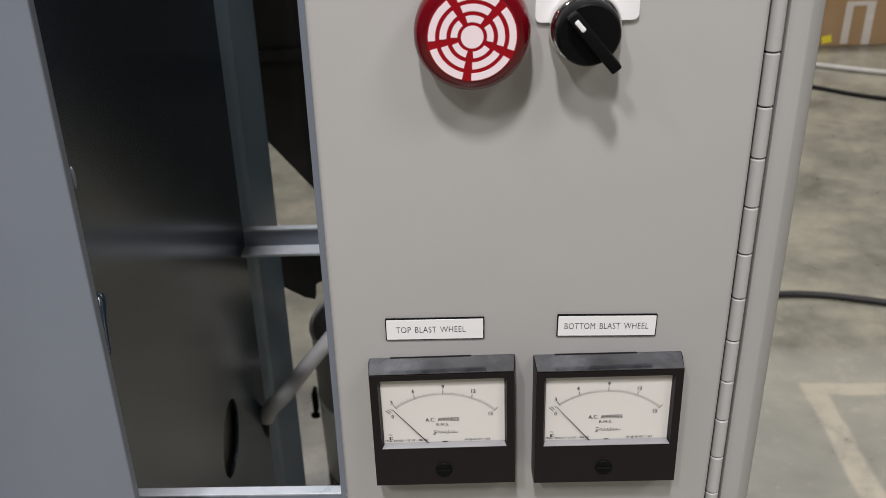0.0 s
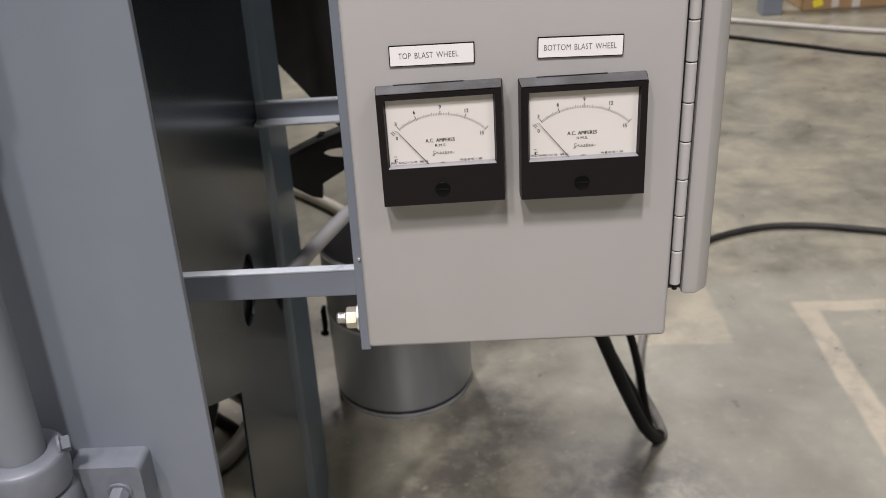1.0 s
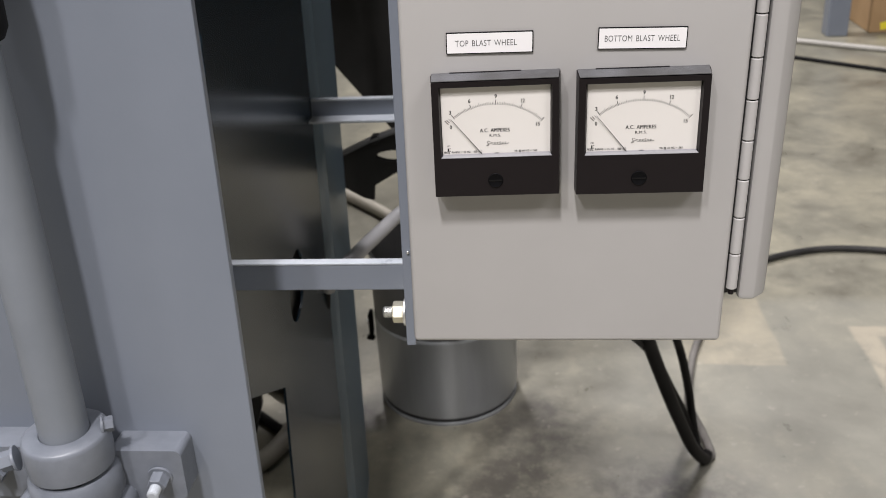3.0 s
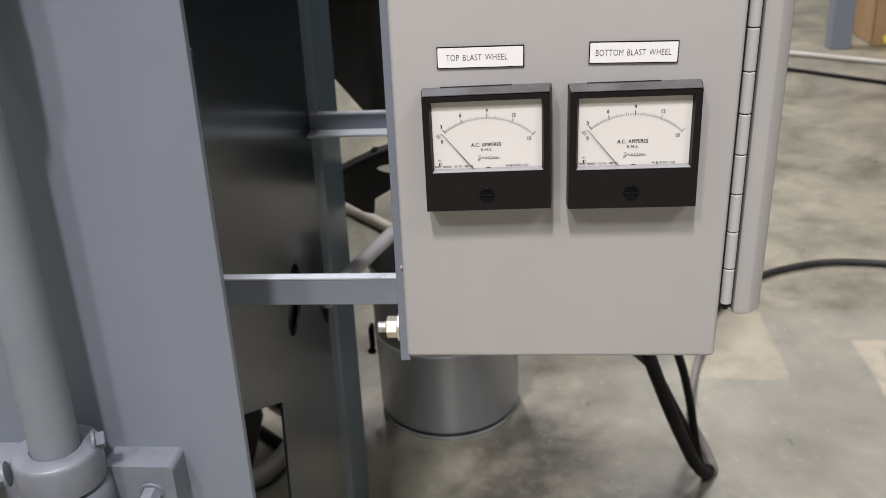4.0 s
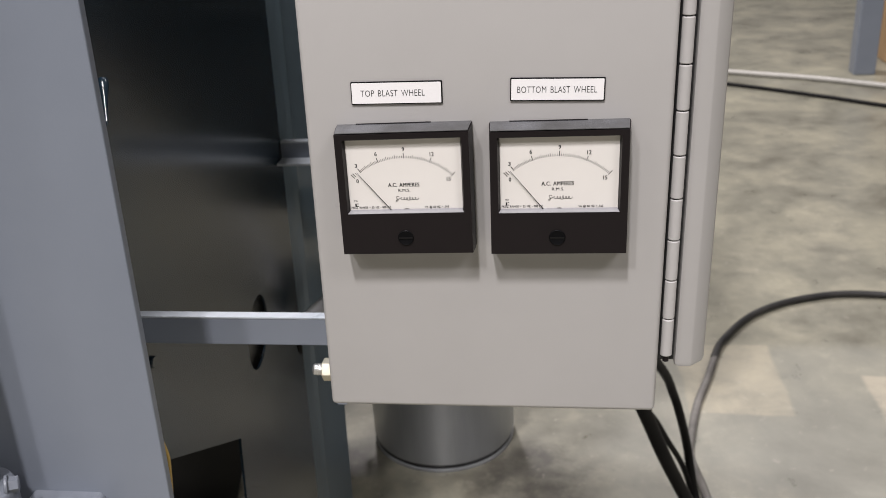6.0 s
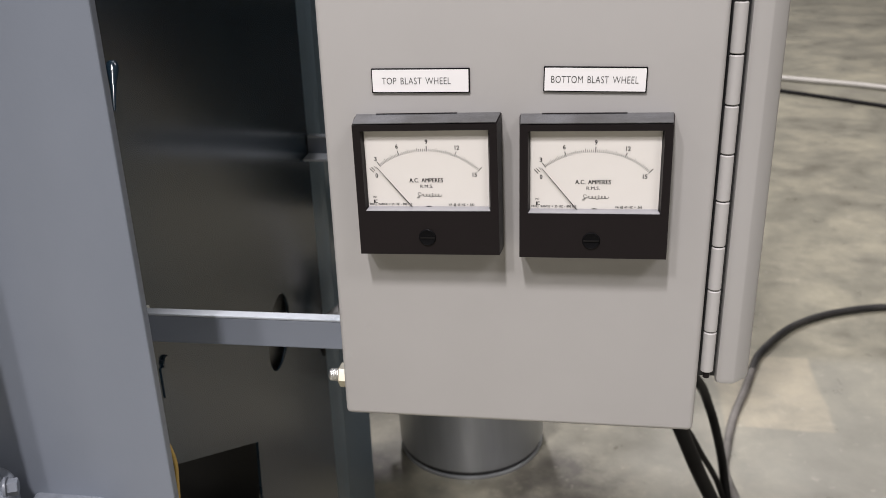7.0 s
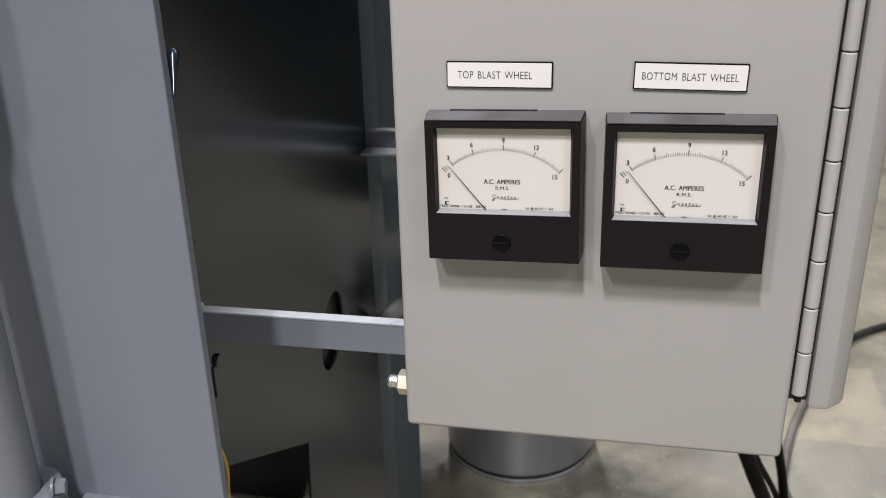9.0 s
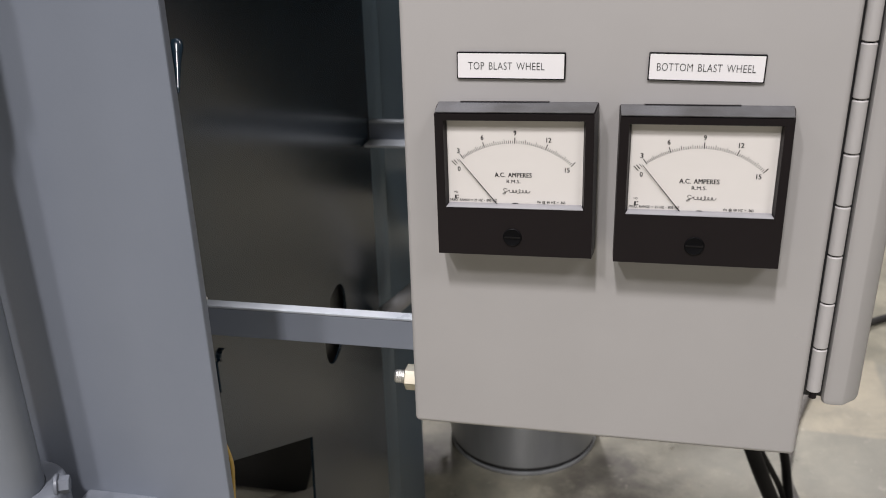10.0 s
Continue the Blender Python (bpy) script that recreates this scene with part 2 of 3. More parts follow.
    # small flecks where the sealer has worn, darker and paler, gathered in drifts
    fleck = node(nt, "ShaderNodeTexNoise", Scale=24.0, Detail=6.0, Roughness=0.75)
    L(geo.outputs["Position"], fleck.inputs["Vector"])
    drift = node(nt, "ShaderNodeMapRange")
    drift.inputs[1].default_value, drift.inputs[2].default_value = 0.42, 0.66
    L(big.outputs["Fac"], drift.inputs[0])
    worn = node(nt, "ShaderNodeMapRange")
    worn.inputs[1].default_value, worn.inputs[2].default_value = 0.52, 0.66
    L(fleck.outputs["Fac"], worn.inputs[0])
    col = lay(col, both(worn.outputs[0], drift.outputs[0]), 0.40, (0.36, 0.335, 0.26))
    L(col, p.inputs["Base Color"])
    rough = node(nt, "ShaderNodeMapRange")
    rough.inputs[3].default_value, rough.inputs[4].default_value = 0.20, 0.42
    L(mid.outputs["Fac"], rough.inputs[0])
    L(rough.outputs[0], p.inputs["Roughness"])
    bn = node(nt, "ShaderNodeBump", Strength=0.12, Distance=0.001)
    L(fine.outputs["Fac"], bn.inputs["Height"])
    L(bn.outputs["Normal"], p.inputs["Normal"])
    return m


CONCRETE = concrete()


def lit_red():
    """Red plastic with a lamp behind it."""
    m, nt, p = nodes_of("lit_red_lens")
    p.inputs["Base Color"].default_value = (0.07, 0.0015, 0.004, 1)
    p.inputs["Roughness"].default_value = 0.10
    p.inputs["Specular IOR Level"].default_value = 0.15
    p.inputs["Emission Color"].default_value = (1.0, 0.015, 0.03, 1)
    p.inputs["Emission Strength"].default_value = 0.20
    return m


RED_LENS = lit_red()

# ---- building helpers ----
ORIGIN = {}
LEAN = 0.018


def leaning(bm):
    """The stand and its cabinet lean by one degree, as they stand in the hall."""
    for v in bm.verts:
        v.co.x += LEAN * (v.co.z - 1.0)
    return bm


def thing(name, at, label, category, group="", kind=""):
    ob = new(name)
    ob.empty_display_size = 0.05
    ob.location = at
    ORIGIN[ob] = Vector(at)
    return tagged(ob, label, category, group, kind)


def part(name, bm, material, parent=None, label="", smooth=None):
    """Links a bmesh, given in world places, as one mesh object under its thing or part."""
    base = ORIGIN[parent] if parent else Vector((0, 0, 0))
    bmesh.ops.translate(bm, verts=bm.verts, vec=-base)
    bmesh.ops.recalc_face_normals(bm, faces=bm.faces)
    me = bpy.data.meshes.new(name)
    bm.to_mesh(me)
    bm.free()
    me.materials.append(material)
    if smooth is not None:
        me.shade_smooth()
        me.set_sharp_from_angle(angle=radians(smooth))
    ob = new(name, me)
    if parent:
        ob.parent = parent
    ORIGIN[ob] = base
    if label:
        tagged(ob, label)
    return ob


def solo(name, bm, material, label, category, group="", kind="", smooth=None):
    return tagged(part(name, bm, material, smooth=smooth), label, category, group, kind)


def box(x0, x1, y0, y1, z0, z1, bevel=0.0, seg=2, bm=None):
    bm = bm or bmesh.new()
    verts = bmesh.ops.create_cube(bm, size=1.0)["verts"]
    for v in verts:
        v.co = Vector((x0 + (v.co.x + 0.5) * (x1 - x0), y0 + (v.co.y + 0.5) * (y1 - y0), z0 + (v.co.z + 0.5) * (z1 - z0)))
    if bevel:
        edges = {e for v in verts for e in v.link_edges}
        bmesh.ops.bevel(bm, geom=list(edges), offset=bevel, segments=seg, profile=0.5, affect="EDGES")
    return bm


def lathe(profile, m, seg=32, bm=None, closed=False):
    """Turns a profile of (radius, height) about the z axis of the pose m."""
    bm = bm or bmesh.new()
    rings = []
    for r, h in profile:
        if r < 1e-6:
            rings.append([bm.verts.new(m @ Vector((0, 0, h)))])
        else:
            rings.append([bm.verts.new(m @ Vector((r * math.cos(a), r * math.sin(a), h))) for a in (2 * math.pi * i / seg for i in range(seg))])
    for a, b in zip(rings, rings[1:] + (rings[:1] if closed else [])):
        for i in range(seg):
            j = (i + 1) % seg
            if len(a) == 1 and len(b) == 1:
                continue
            if len(a) == 1:
                bm.faces.new((a[0], b[i], b[j]))
            elif len(b) == 1:
                bm.faces.new((a[i], a[j], b[0]))
            else:
                bm.faces.new((a[i], a[j], b[j], b[i]))
    return bm


def rod(a, b, r, seg=20, bevel=0.0, bm=None):
    a, b = Vector(a), Vector(b)
    n = (b - a).length
    m = Matrix.Translation(a) @ (b - a).to_track_quat("Z", "Y").to_matrix().to_4x4()
    k = bevel
    return lathe([(0, 0), (r - k, 0), (r, k), (r, n - k), (r - k, n), (0, n)] if k else [(0, 0), (r, 0), (r, n), (0, n)], m, seg, bm)


def hexagon(a, b, r, bm=None):
    return rod(a, b, r, 6, r * 0.08, bm)


def smooth_line(points, steps=8):
    """A smooth line through the points."""
    pts = [Vector(p) for p in points]
    pts = [2 * pts[0] - pts[1]] + pts + [2 * pts[-1] - pts[-2]]
    out = []
    for i in range(1, len(pts) - 2):
        p0, p1, p2, p3 = pts[i - 1:i + 3]
        for k in range(steps):
            t = k / steps
            out.append(0.5 * ((2 * p1) + (p2 - p0) * t + (2 * p0 - 5 * p1 + 4 * p2 - p3) * t * t + (3 * p1 - p0 - 3 * p2 + p3) * t ** 3))
    return out + [pts[-2]]


def tube(points, r, seg=12, steps=8, bm=None):
    bm = bm or bmesh.new()
    line = smooth_line(points, steps)
    rings, up = [], Vector((0.3, 0.1, 1)).normalized()
    for i, p in enumerate(line):
        d = (line[min(i + 1, len(line) - 1)] - line[max(i - 1, 0)]).normalized()
        side = d.cross(up)
        side = side.normalized() if side.length > 1e-4 else Vector((1, 0, 0))
        up = side.cross(d).normalized()
        rings.append([bm.verts.new(p + r * (math.cos(a) * side + math.sin(a) * up)) for a in (2 * math.pi * k / seg for k in range(seg))])
    for a, b in zip(rings, rings[1:]):
        for i in range(seg):
            j = (i + 1) % seg
            bm.faces.new((a[i], a[j], b[j], b[i]))
    bm.faces.new(rings[0])
    bm.faces.new(rings[-1])
    return bm


def prism(outline, place, depth, bm=None):
    """A plate: an outline of (u, v), set into the world by place(u, v, w) for w 0 and depth."""
    bm = bm or bmesh.new()
    a = [bm.verts.new(place(u, v, 0)) for u, v in outline]
    b = [bm.verts.new(place(u, v, depth)) for u, v in outline]
    bm.faces.new(a)
    bm.faces.new(b)
    for i in range(len(a)):
        j = (i + 1) % len(a)
        bm.faces.new((a[i], a[j], b[j], b[i]))
    return bm


def rounded(x0, x1, z0, z1, r, seg=5):
    out = []
    for cx, cz, a0 in ((x1 - r, z1 - r, 0), (x0 + r, z1 - r, 90), (x0 + r, z0 + r, 180), (x1 - r, z0 + r, 270)):
        out += [(cx + r * math.cos(radians(a0 + 90 * i / seg)), cz + r * math.sin(radians(a0 + 90 * i / seg))) for i in range(seg + 1)]
    return out


def front(y):
    """Places a plate's outline on the plane that faces the viewer at depth y."""
    return lambda u, v, w: Vector((u, y + w, v))


def writing(text, x, y, z, size, width=None, thin=0.0, align="CENTER"):
    """Letters in the built-in font as a flat bmesh that faces the viewer."""
    cu = bpy.data.curves.new("letters", "FONT")
    cu.body, cu.size, cu.align_x, cu.align_y, cu.offset, cu.resolution_u = text, size, align, "CENTER", thin, 3
    cu.space_word, cu.space_character = 1.5, 1.0 if len(text) < 3 else 1.06
    tmp = bpy.data.objects.new("letters", cu)
    scene.collection.objects.link(tmp)
    bpy.context.view_layer.update()
    me = bpy.data.meshes.new_from_object(tmp.evaluated_get(bpy.context.evaluated_depsgraph_get()))
    bm = bmesh.new()
    bm.from_mesh(me)
    bpy.data.objects.remove(tmp)
    bpy.data.curves.remove(cu)
    bpy.data.meshes.remove(me)
    xs = [v.co.x for v in bm.verts]
    k = width / (max(xs) - min(xs)) if width else 1.0
    for v in bm.verts:
        v.co = Vector((x + v.co.x * k, y, z + v.co.y))
    return bm


def bold(bm, dx):
    """A second print of the letters, set a hair to the side."""
    twin = bmesh.ops.duplicate(bm, geom=list(bm.verts) + list(bm.edges) + list(bm.faces))["geom"]
    bmesh.ops.translate(bm, verts=[g for g in twin if isinstance(g, bmesh.types.BMVert)], vec=(dx, -0.00003, 0))
    return bm


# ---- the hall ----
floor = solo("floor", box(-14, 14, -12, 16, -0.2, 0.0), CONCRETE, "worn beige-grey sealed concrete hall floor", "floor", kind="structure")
for nm, dims in (("wall_north", (-14, 14, 16, 16.3, 0, 7)), ("wall_south", (-14, 14, -12.3, -12, 0, 7)), ("wall_west", (-14.3, -14, -12, 16, 0, 7)), ("wall_east", (14, 14.3, -12, 16, 0, 7))):
    solo(nm, box(*dims), WALL, "plain pale grey painted hall wall", "wall", kind="structure")
solo("ceiling", box(-14, 14, -12, 16, 7.0, 7.2), CEIL, "plain grey hall ceiling deck", "ceiling", kind="structure")

# ---- the machine's stand: front plate, side plate, rear post, cross bars ----
stand = thing("machine_stand", (-0.19, 0.3, 0), "blue-grey enamelled steel machine stand on the floor", "machine stand")
part("front_plate", leaning(box(-0.75, -0.1155, 0.0, 0.008, 0.0, 2.1, 0.0012)), MACHINE, stand)
side = [(0.02, 1.6), (0.02, 0.770), (0.322, 0.601), (0.305, 0.40), (0.290, 0.0), (0.60, 0.0), (0.60, 1.6)]
HOLE_Y, HOLE_Z, HOLE_A, HOLE_B = 0.426, 0.690, 0.037, 0.048


def side_plate():
    """A plate across x, with an oval hole, filled between hole and outline."""
    bm = bmesh.new()
    ring = []
    for i in range(28):
        a = 2 * math.pi * i / 28
        u, v = HOLE_A * math.cos(a), HOLE_B * math.sin(a)
        ring.append((HOLE_Y + u * 0.84 + v * 0.54, HOLE_Z - u * 0.54 + v * 0.84))
    edges = []
    for loop in (side, ring):
        vs = [bm.verts.new((-0.1815, y, z)) for y, z in loop]
        edges += [bm.edges.new((vs[i], vs[(i + 1) % len(vs)])) for i in range(len(vs))]
    bmesh.ops.triangle_fill(bm, edges=edges, use_beauty=True)
    res = bmesh.ops.extrude_face_region(bm, geom=list(bm.faces))
    bmesh.ops.translate(bm, verts=[g for g in res["geom"] if isinstance(g, bmesh.types.BMVert)], vec=(-0.003, 0, 0))
    return leaning(bm)


part("side_plate", side_plate(), SHADED_PLATE, stand, "glossy side plate with an oval hole")
bend = [(-0.1815, 0.6005), (-0.1817, 0.612), (-0.1821, 0.626), (-0.1824, 0.640), (-0.1815, 0.648), (-0.1806, 0.654), (-0.1805, 0.660), (-0.1812, 0.666), (-0.1838, 0.674), (-0.1857, 0.690), (-0.2005, 0.88)]
part("rear_plate", leaning(prism(bend + [(x - 0.005, y) for x, y in reversed(bend)], lambda u, v, w: Vector((u, v, w)), 1.6)), REAR, stand, smooth=40)
part("rear_leg", prism([(-0.75, 1.6), (-0.75, 0.03), (-0.47, 0.03), (-0.427, 0.17), (-0.427, 1.6)], front(0.90), 0.01), BLACK, stand, "black rear leg of the stand")
# added backing that keeps light from showing through the hole
part("hole_backing", leaning(box(-0.222, -0.1925, 0.372, 0.598, 0.59, 0.90)), DARKSTEEL, stand, "dark backing added behind the hole")
# unseen body overhead, added to keep lamp light off the plates and hopper
part("lamp_block_floor", box(-1.3, -0.20, 0.56, 2.0, 1.60, 1.62), BLACK, stand, "black unseen underside of the machine, added to block lamps")
part("housing", box(-1.3, -0.20, 0.56, 2.0, 1.62, 2.6, 0.004), MACHINE, stand)
# unseen plate, added to shade the upper cross bar from the front lamp
part("lamp_block_plate", leaning(box(-0.178, 0.03, 0.13, 0.43, 1.50, 1.51, 0.001)), MACHINE, stand)
# unseen sheet, added to shut out light at the back
part("lamp_block_rear", box(-1.3, -0.30, 1.85, 1.86, 1.1, 1.6), BLACK, stand, "black unseen sheet added to block light from behind")
# cross bars that carry the cabinet
bar = part("lower_cross_bar", leaning(box(-0.180, 0.012, 0.108, 0.116, 0.8518, 0.8772, 0.0008)), MACHINE, stand)
# the bars' upward faces carry their highlight in the colour
part("top_edge", leaning(box(-0.180, 0.012, 0.1075, 0.1175, 0.8772, 0.8794, 0.0006)), LIT_EDGE_BARE, bar, "top edge painted pale as if brightly lit")
bar = part("upper_cross_bar", leaning(box(-0.180, 0.06, 0.596, 0.600, 0.865, 0.8872, 0.0006)), MACHINE, stand)
part("flange", leaning(box(-0.180, 0.06, 0.570, 0.596, 0.863, 0.8665, 0.0006)), LIT_EDGE_BARE, bar, "lower flange painted pale as if brightly lit")
part("top_lip", leaning(box(-0.180, 0.06, 0.595, 0.606, 0.8872, 0.8900, 0.0006)), LIT_EDGE_BARE, bar, "top lip painted pale as if brightly lit")
upright = box(0.0100, 0.0185, 0.078, 0.082, 0.811, 1.7, 0.0008)
box(0.0100, 0.0140, 0.082, 0.115, 0.811, 1.7, 0.0008, bm=upright)
part("cabinet_upright", leaning(upright), MACHINE, stand)
bead = lathe([(0, -0.0017), (0.0012, -0.0012), (0.0017, 0), (0.0012, 0.0012), (0, 0.0017)], Matrix.Translation((-0.1165, 0.011, 1.20)) @ Matrix.Diagonal((1, 1, 4.6, 1)), 10)
part("weld_bead", leaning(bead), MACHINE, stand, smooth=60)
tip, root = Vector((-0.1172, 0.0115, 1.079)), Vector((-0.1320, 0.045, 1.103))
drip = Matrix.Translation(tip) @ (root - tip).to_track_quat("Z", "Y").to_matrix().to_4x4()
part("weld_drip", leaning(lathe([(0, 0), (0.0008, 0.0006), (0.0012, 0.004), (0.0015, 0.012), (0.0022, 0.024), (0.0034, 0.033), (0.0043, 0.039), (0.0038, 0.044), (0, 0.047)], drip, 14)), SHADED_PLATE, stand, smooth=60)
lug = box(-0.1855, -0.1800, 0.128, 0.133, 0.782, 0.813, 0.001)
rod((-0.1855, 0.138, 0.815), (-0.1785, 0.138, 0.815), 0.0060, 12, 0.001, lug)
part("weld_lug", leaning(lug), SHADED_PLATE, stand)
part("weld_tack", leaning(box(-0.182, -0.177, 0.118, 0.122, 0.876, 0.880, 0.0012)), ZINC, stand)
part("weld_tack", box(0.0125, 0.0147, 0.0762, 0.0782, 0.9030, 0.9055, 0.0006), ZINC, stand)
bolt = thing("cabinet_bolt", (-0.006, 0.095, 0.845), "shiny zinc-plated bolt with hex nut and washer in the cabinet upright", "bolt")
bx, by, bz = 0.0070, 0.090, 0.8388
part("washer", rod((bx, by, bz), (bx - 0.0022, by, bz), 0.0125, 28, 0.0004), ZINC, bolt, smooth=35)
part("hex_nut", hexagon((bx - 0.0022, by, bz), (bx - 0.0125, by, bz), 0.0098), BRASSY, bolt)
stud = lathe([(0, 0)] + [(0.0053 if i % 2 else 0.0046, 0.0125 + i * 0.0008) for i in range(10)] + [(0.004, 0.0213), (0, 0.0213)], Matrix.Translation((bx, by, bz)) @ pose(0, 0, 0, 0, -90, 0), 18)
part("threaded_end", stud, ZINC, bolt)

# ---- the control cabinet ----
cab = thing("control_cabinet", (0.146, 0.08, 0.863), "light grey powder-coated steel control cabinet on the stand's cross bars", "control cabinet")
part("door", leaning(box(0.0275, 0.2665, 0.0, 0.022, 0.862, 1.58, 0.0035, 3)), CABINET, cab, smooth=40)
part("body", leaning(box(0.034, 0.264, 0.079, 0.245, 0.868, 1.578, 0.002)), CABINET, cab, smooth=40)
frame_plan = [(0.2790, 0.0140), (0.2800, 0.0115), (0.2825, 0.0105), (0.2905, 0.0107), (0.2918, 0.0113), (0.2998, 0.0185), (0.3010, 0.0205), (0.3018, 0.078), (0.2790, 0.078)]


def side_frame():
    bm = bmesh.new()
    rows = []
    for z, k in ((0.8925, 0.0), (0.894, 0.7), (0.897, 1.0), (1.58, 1.0)):
        rows.append([bm.verts.new((0.2900 + (x - 0.2900) * (0.78 + 0.22 * k), 0.03 + (y - 0.03) * (0.85 + 0.15 * k), z)) for x, y in frame_plan])
    n = len(frame_plan)
    for a, b in zip(rows, rows[1:]):
        for i in range(n):
            bm.faces.new((a[i], a[(i + 1) % n], b[(i + 1) % n], b[i]))
    bm.faces.new(rows[0])
    bm.faces.new(rows[-1])
    return leaning(bm)


part("door_return", leaning(box(0.034, 0.264, 0.026, 0.0775, 0.866, 1.578, 0.002)), CABINET, cab, smooth=40)
part("side_frame", side_frame(), CABINET, cab, smooth=32)
for i in range(22):
    z0 = 0.9025 + i * 0.0298 + 0.0022
    k = lathe([(0, 0.0), (0.0034, 0.0), (0.0041, 0.0006), (0.0041, 0.0284), (0.0034, 0.0290), (0, 0.0290)], Matrix.Translation((0.2728, 0.0085, z0)), 16)
    for v in k.verts:
        v.co.y = 0.0085 + (v.co.y - 0.0085) * 0.9
    part("hinge_knuckle", leaning(k), CABINET, cab, smooth=40)
part("hinge_pin", leaning(rod((0.2728, 0.0085, 0.900), (0.2728, 0.0085, 1.56), 0.0022, 12)), BEZEL, cab, smooth=40)
part("hinge_leaf", leaning(box(0.268, 0.281, 0.0145, 0.0165, 0.8975, 1.56)), DARKIN, cab, "dark gap behind the hinge")

# ---- name plates ----


def name_plate(x0, x1, text, at, width, tilt):
    zc = 1.1009
    th = thing("name_plate", (0.5 * (x0 + x1), -0.001, zc), "white engraved plate reading " + text.lower() + " on the door", "name plate", "name plates")
    part("plate_edge", leaning(prism(rounded(x0, x1, zc - 0.0074, zc + 0.0074, 0.0004, 2), front(-0.0012), 0.0012)), BEZEL_GLOSS, th, "black laminate core")
    part("plate_face", leaning(prism(rounded(x0 + 0.0007, x1 - 0.0007, zc - 0.0067, zc + 0.0067, 0.0003, 2), front(-0.0017), 0.0005)), TAG, th)
    part("lettering", leaning(writing(text, at, -0.00185, zc - 0.0002, 0.0060, width, -0.00006)), INK, th, "black engraved capitals")
    th.rotation_euler = (0, radians(tilt), 0)


name_plate(0.0603, 0.1201, "TOP BLAST WHEEL", 0.0878, 0.0420, 0.1)
name_plate(0.1637, 0.2232, "BOTTOM BLAST WHEEL", 0.1931, 0.0500, 0.95)

# ---- ammeters ----
MX0, MX1, MZ0, MZ1, MY = 0.0495, 0.1395, 0.9935, 1.0800, -0.0165
DX0, DX1, DZ0, DZ1 = 0.0567, 0.1325, 1.0245, 1.0730


def ammeter():
    th = thing("ammeter", (0.0945, 0.0, 1.037), "square black panel ammeter with ivory dial on the cabinet door", "ammeter", "ammeters on the cabinet door")
    # case: a frame that is deeper at the foot, with a glossy bevel along the top
    bm = bmesh.new()
    w0, w1, h0, h1 = DX0 - 0.0012, DX1 + 0.0012, DZ0 - 0.0014, DZ1 + 0.0014
    back = [(MX0, MZ0), (MX1, MZ0), (MX1, MZ1), (MX0, MZ1)]
    fr = [(MX0 + 0.0008, MZ0 + 0.0008), (MX1 - 0.0008, MZ0 + 0.0008), (MX1 - 0.0012, MZ1 - 0.0019), (MX0 + 0.0012, MZ1 - 0.0019)]
    win = [(w0, h0), (w1, h0), (w1, h1), (w0, h1)]
    deep = [(DX0 - 0.0002, DZ0), (DX1 + 0.0002, DZ0), (DX1 + 0.0002, DZ1 + 0.0005), (DX0 - 0.0002, DZ1 + 0.0005)]
    rings = [[bm.verts.new((x, y, z)) for x, z in loop] for loop, y in ((back, 0.0), (back[:2] + [(MX1, MZ1 - 0.0004), (MX0, MZ1 - 0.0004)], -0.0045), (fr, MY), (win, MY), (deep, -0.0125))]
    for a, b in zip(rings, rings[1:]):
        for i in range(4):
            bm.faces.new((a[i], a[(i + 1) % 4], b[(i + 1) % 4], b[i]))
    case = part("case", leaning(bm), BEZEL, th)
    part("top_bevel", leaning(prism([(MX0 + 0.0004, -0.0002), (MX1 - 0.0004, -0.0002), (MX1 - 0.0016, -0.0162), (MX0 + 0.0016, -0.0162)], lambda u, v, w: Vector((u, v, MZ1 + 0.0003 + (0.0 if v > -0.01 else -0.0015) + w * 0.0004)), 1.0)), BEVEL_SHEEN, th, "glossy bevelled top edge")
    # thin black strip along part of the bevel's back edge
    part("bevel_back_strip", leaning(box(MX0 + 0.013, MX1 - 0.027, -0.0012, -0.0002, MZ1 - 0.001, MZ1 + 0.0010)), BEZEL, th)
    part("window_ledge", leaning(prism([(w0 + 0.0002, 0), (w1 - 0.0002, 0), (w1 - 0.0016, 1), (w0 + 0.0016, 1)], lambda u, v, w: Vector((u, MY - 0.0002 + v * 0.0042, h0 + 0.0003 + v * 0.0013 + w * 0.0003)), 1.0)), COVER, th, "pale glossy sill of the window")
    dial = part("dial", leaning(box(DX0, DX1, -0.0122, -0.0112, DZ0 - 0.001, DZ1 + 0.002)), DIAL, th, "ivory dial card with black scale")
    yd = -0.0123
    cx, cz, W, H = DX0 + 0.489 * (DX1 - DX0), DZ0 - 0.0111, DX1 - DX0, DZ1 - DZ0

    def tick(bm, deg, r0, r1, w):
        c, s = math.sin(radians(deg)), math.cos(radians(deg))
        q = [(r0, -w), (r1, -w), (r1, w), (r0, w)]
        bm.faces.new([bm.verts.new((cx + r * c + o * s, yd, cz + r * s - o * c)) for r, o in q])

    angles = [-43.8, -36.6, -19.7, 1.3, 22.5, 43.3]
    bm = bmesh.new()
    for i, a in enumerate(angles):
        tick(bm, a, 0.0468, 0.0503, 0.00026)
    tick(bm, -42.2, 0.0470, 0.0500, 0.00024)
    tick(bm, -40.4, 0.0472, 0.0494, 0.00015)
    for a, b in zip(angles[1:], angles[2:]):
        for k in range(1, 15):
            tick(bm, a + (b - a) * k / 15, 0.0469, 0.0494 if k % 5 == 0 else 0.0486, 0.00015)
    part("dial_scale", leaning(bm), INK, dial)
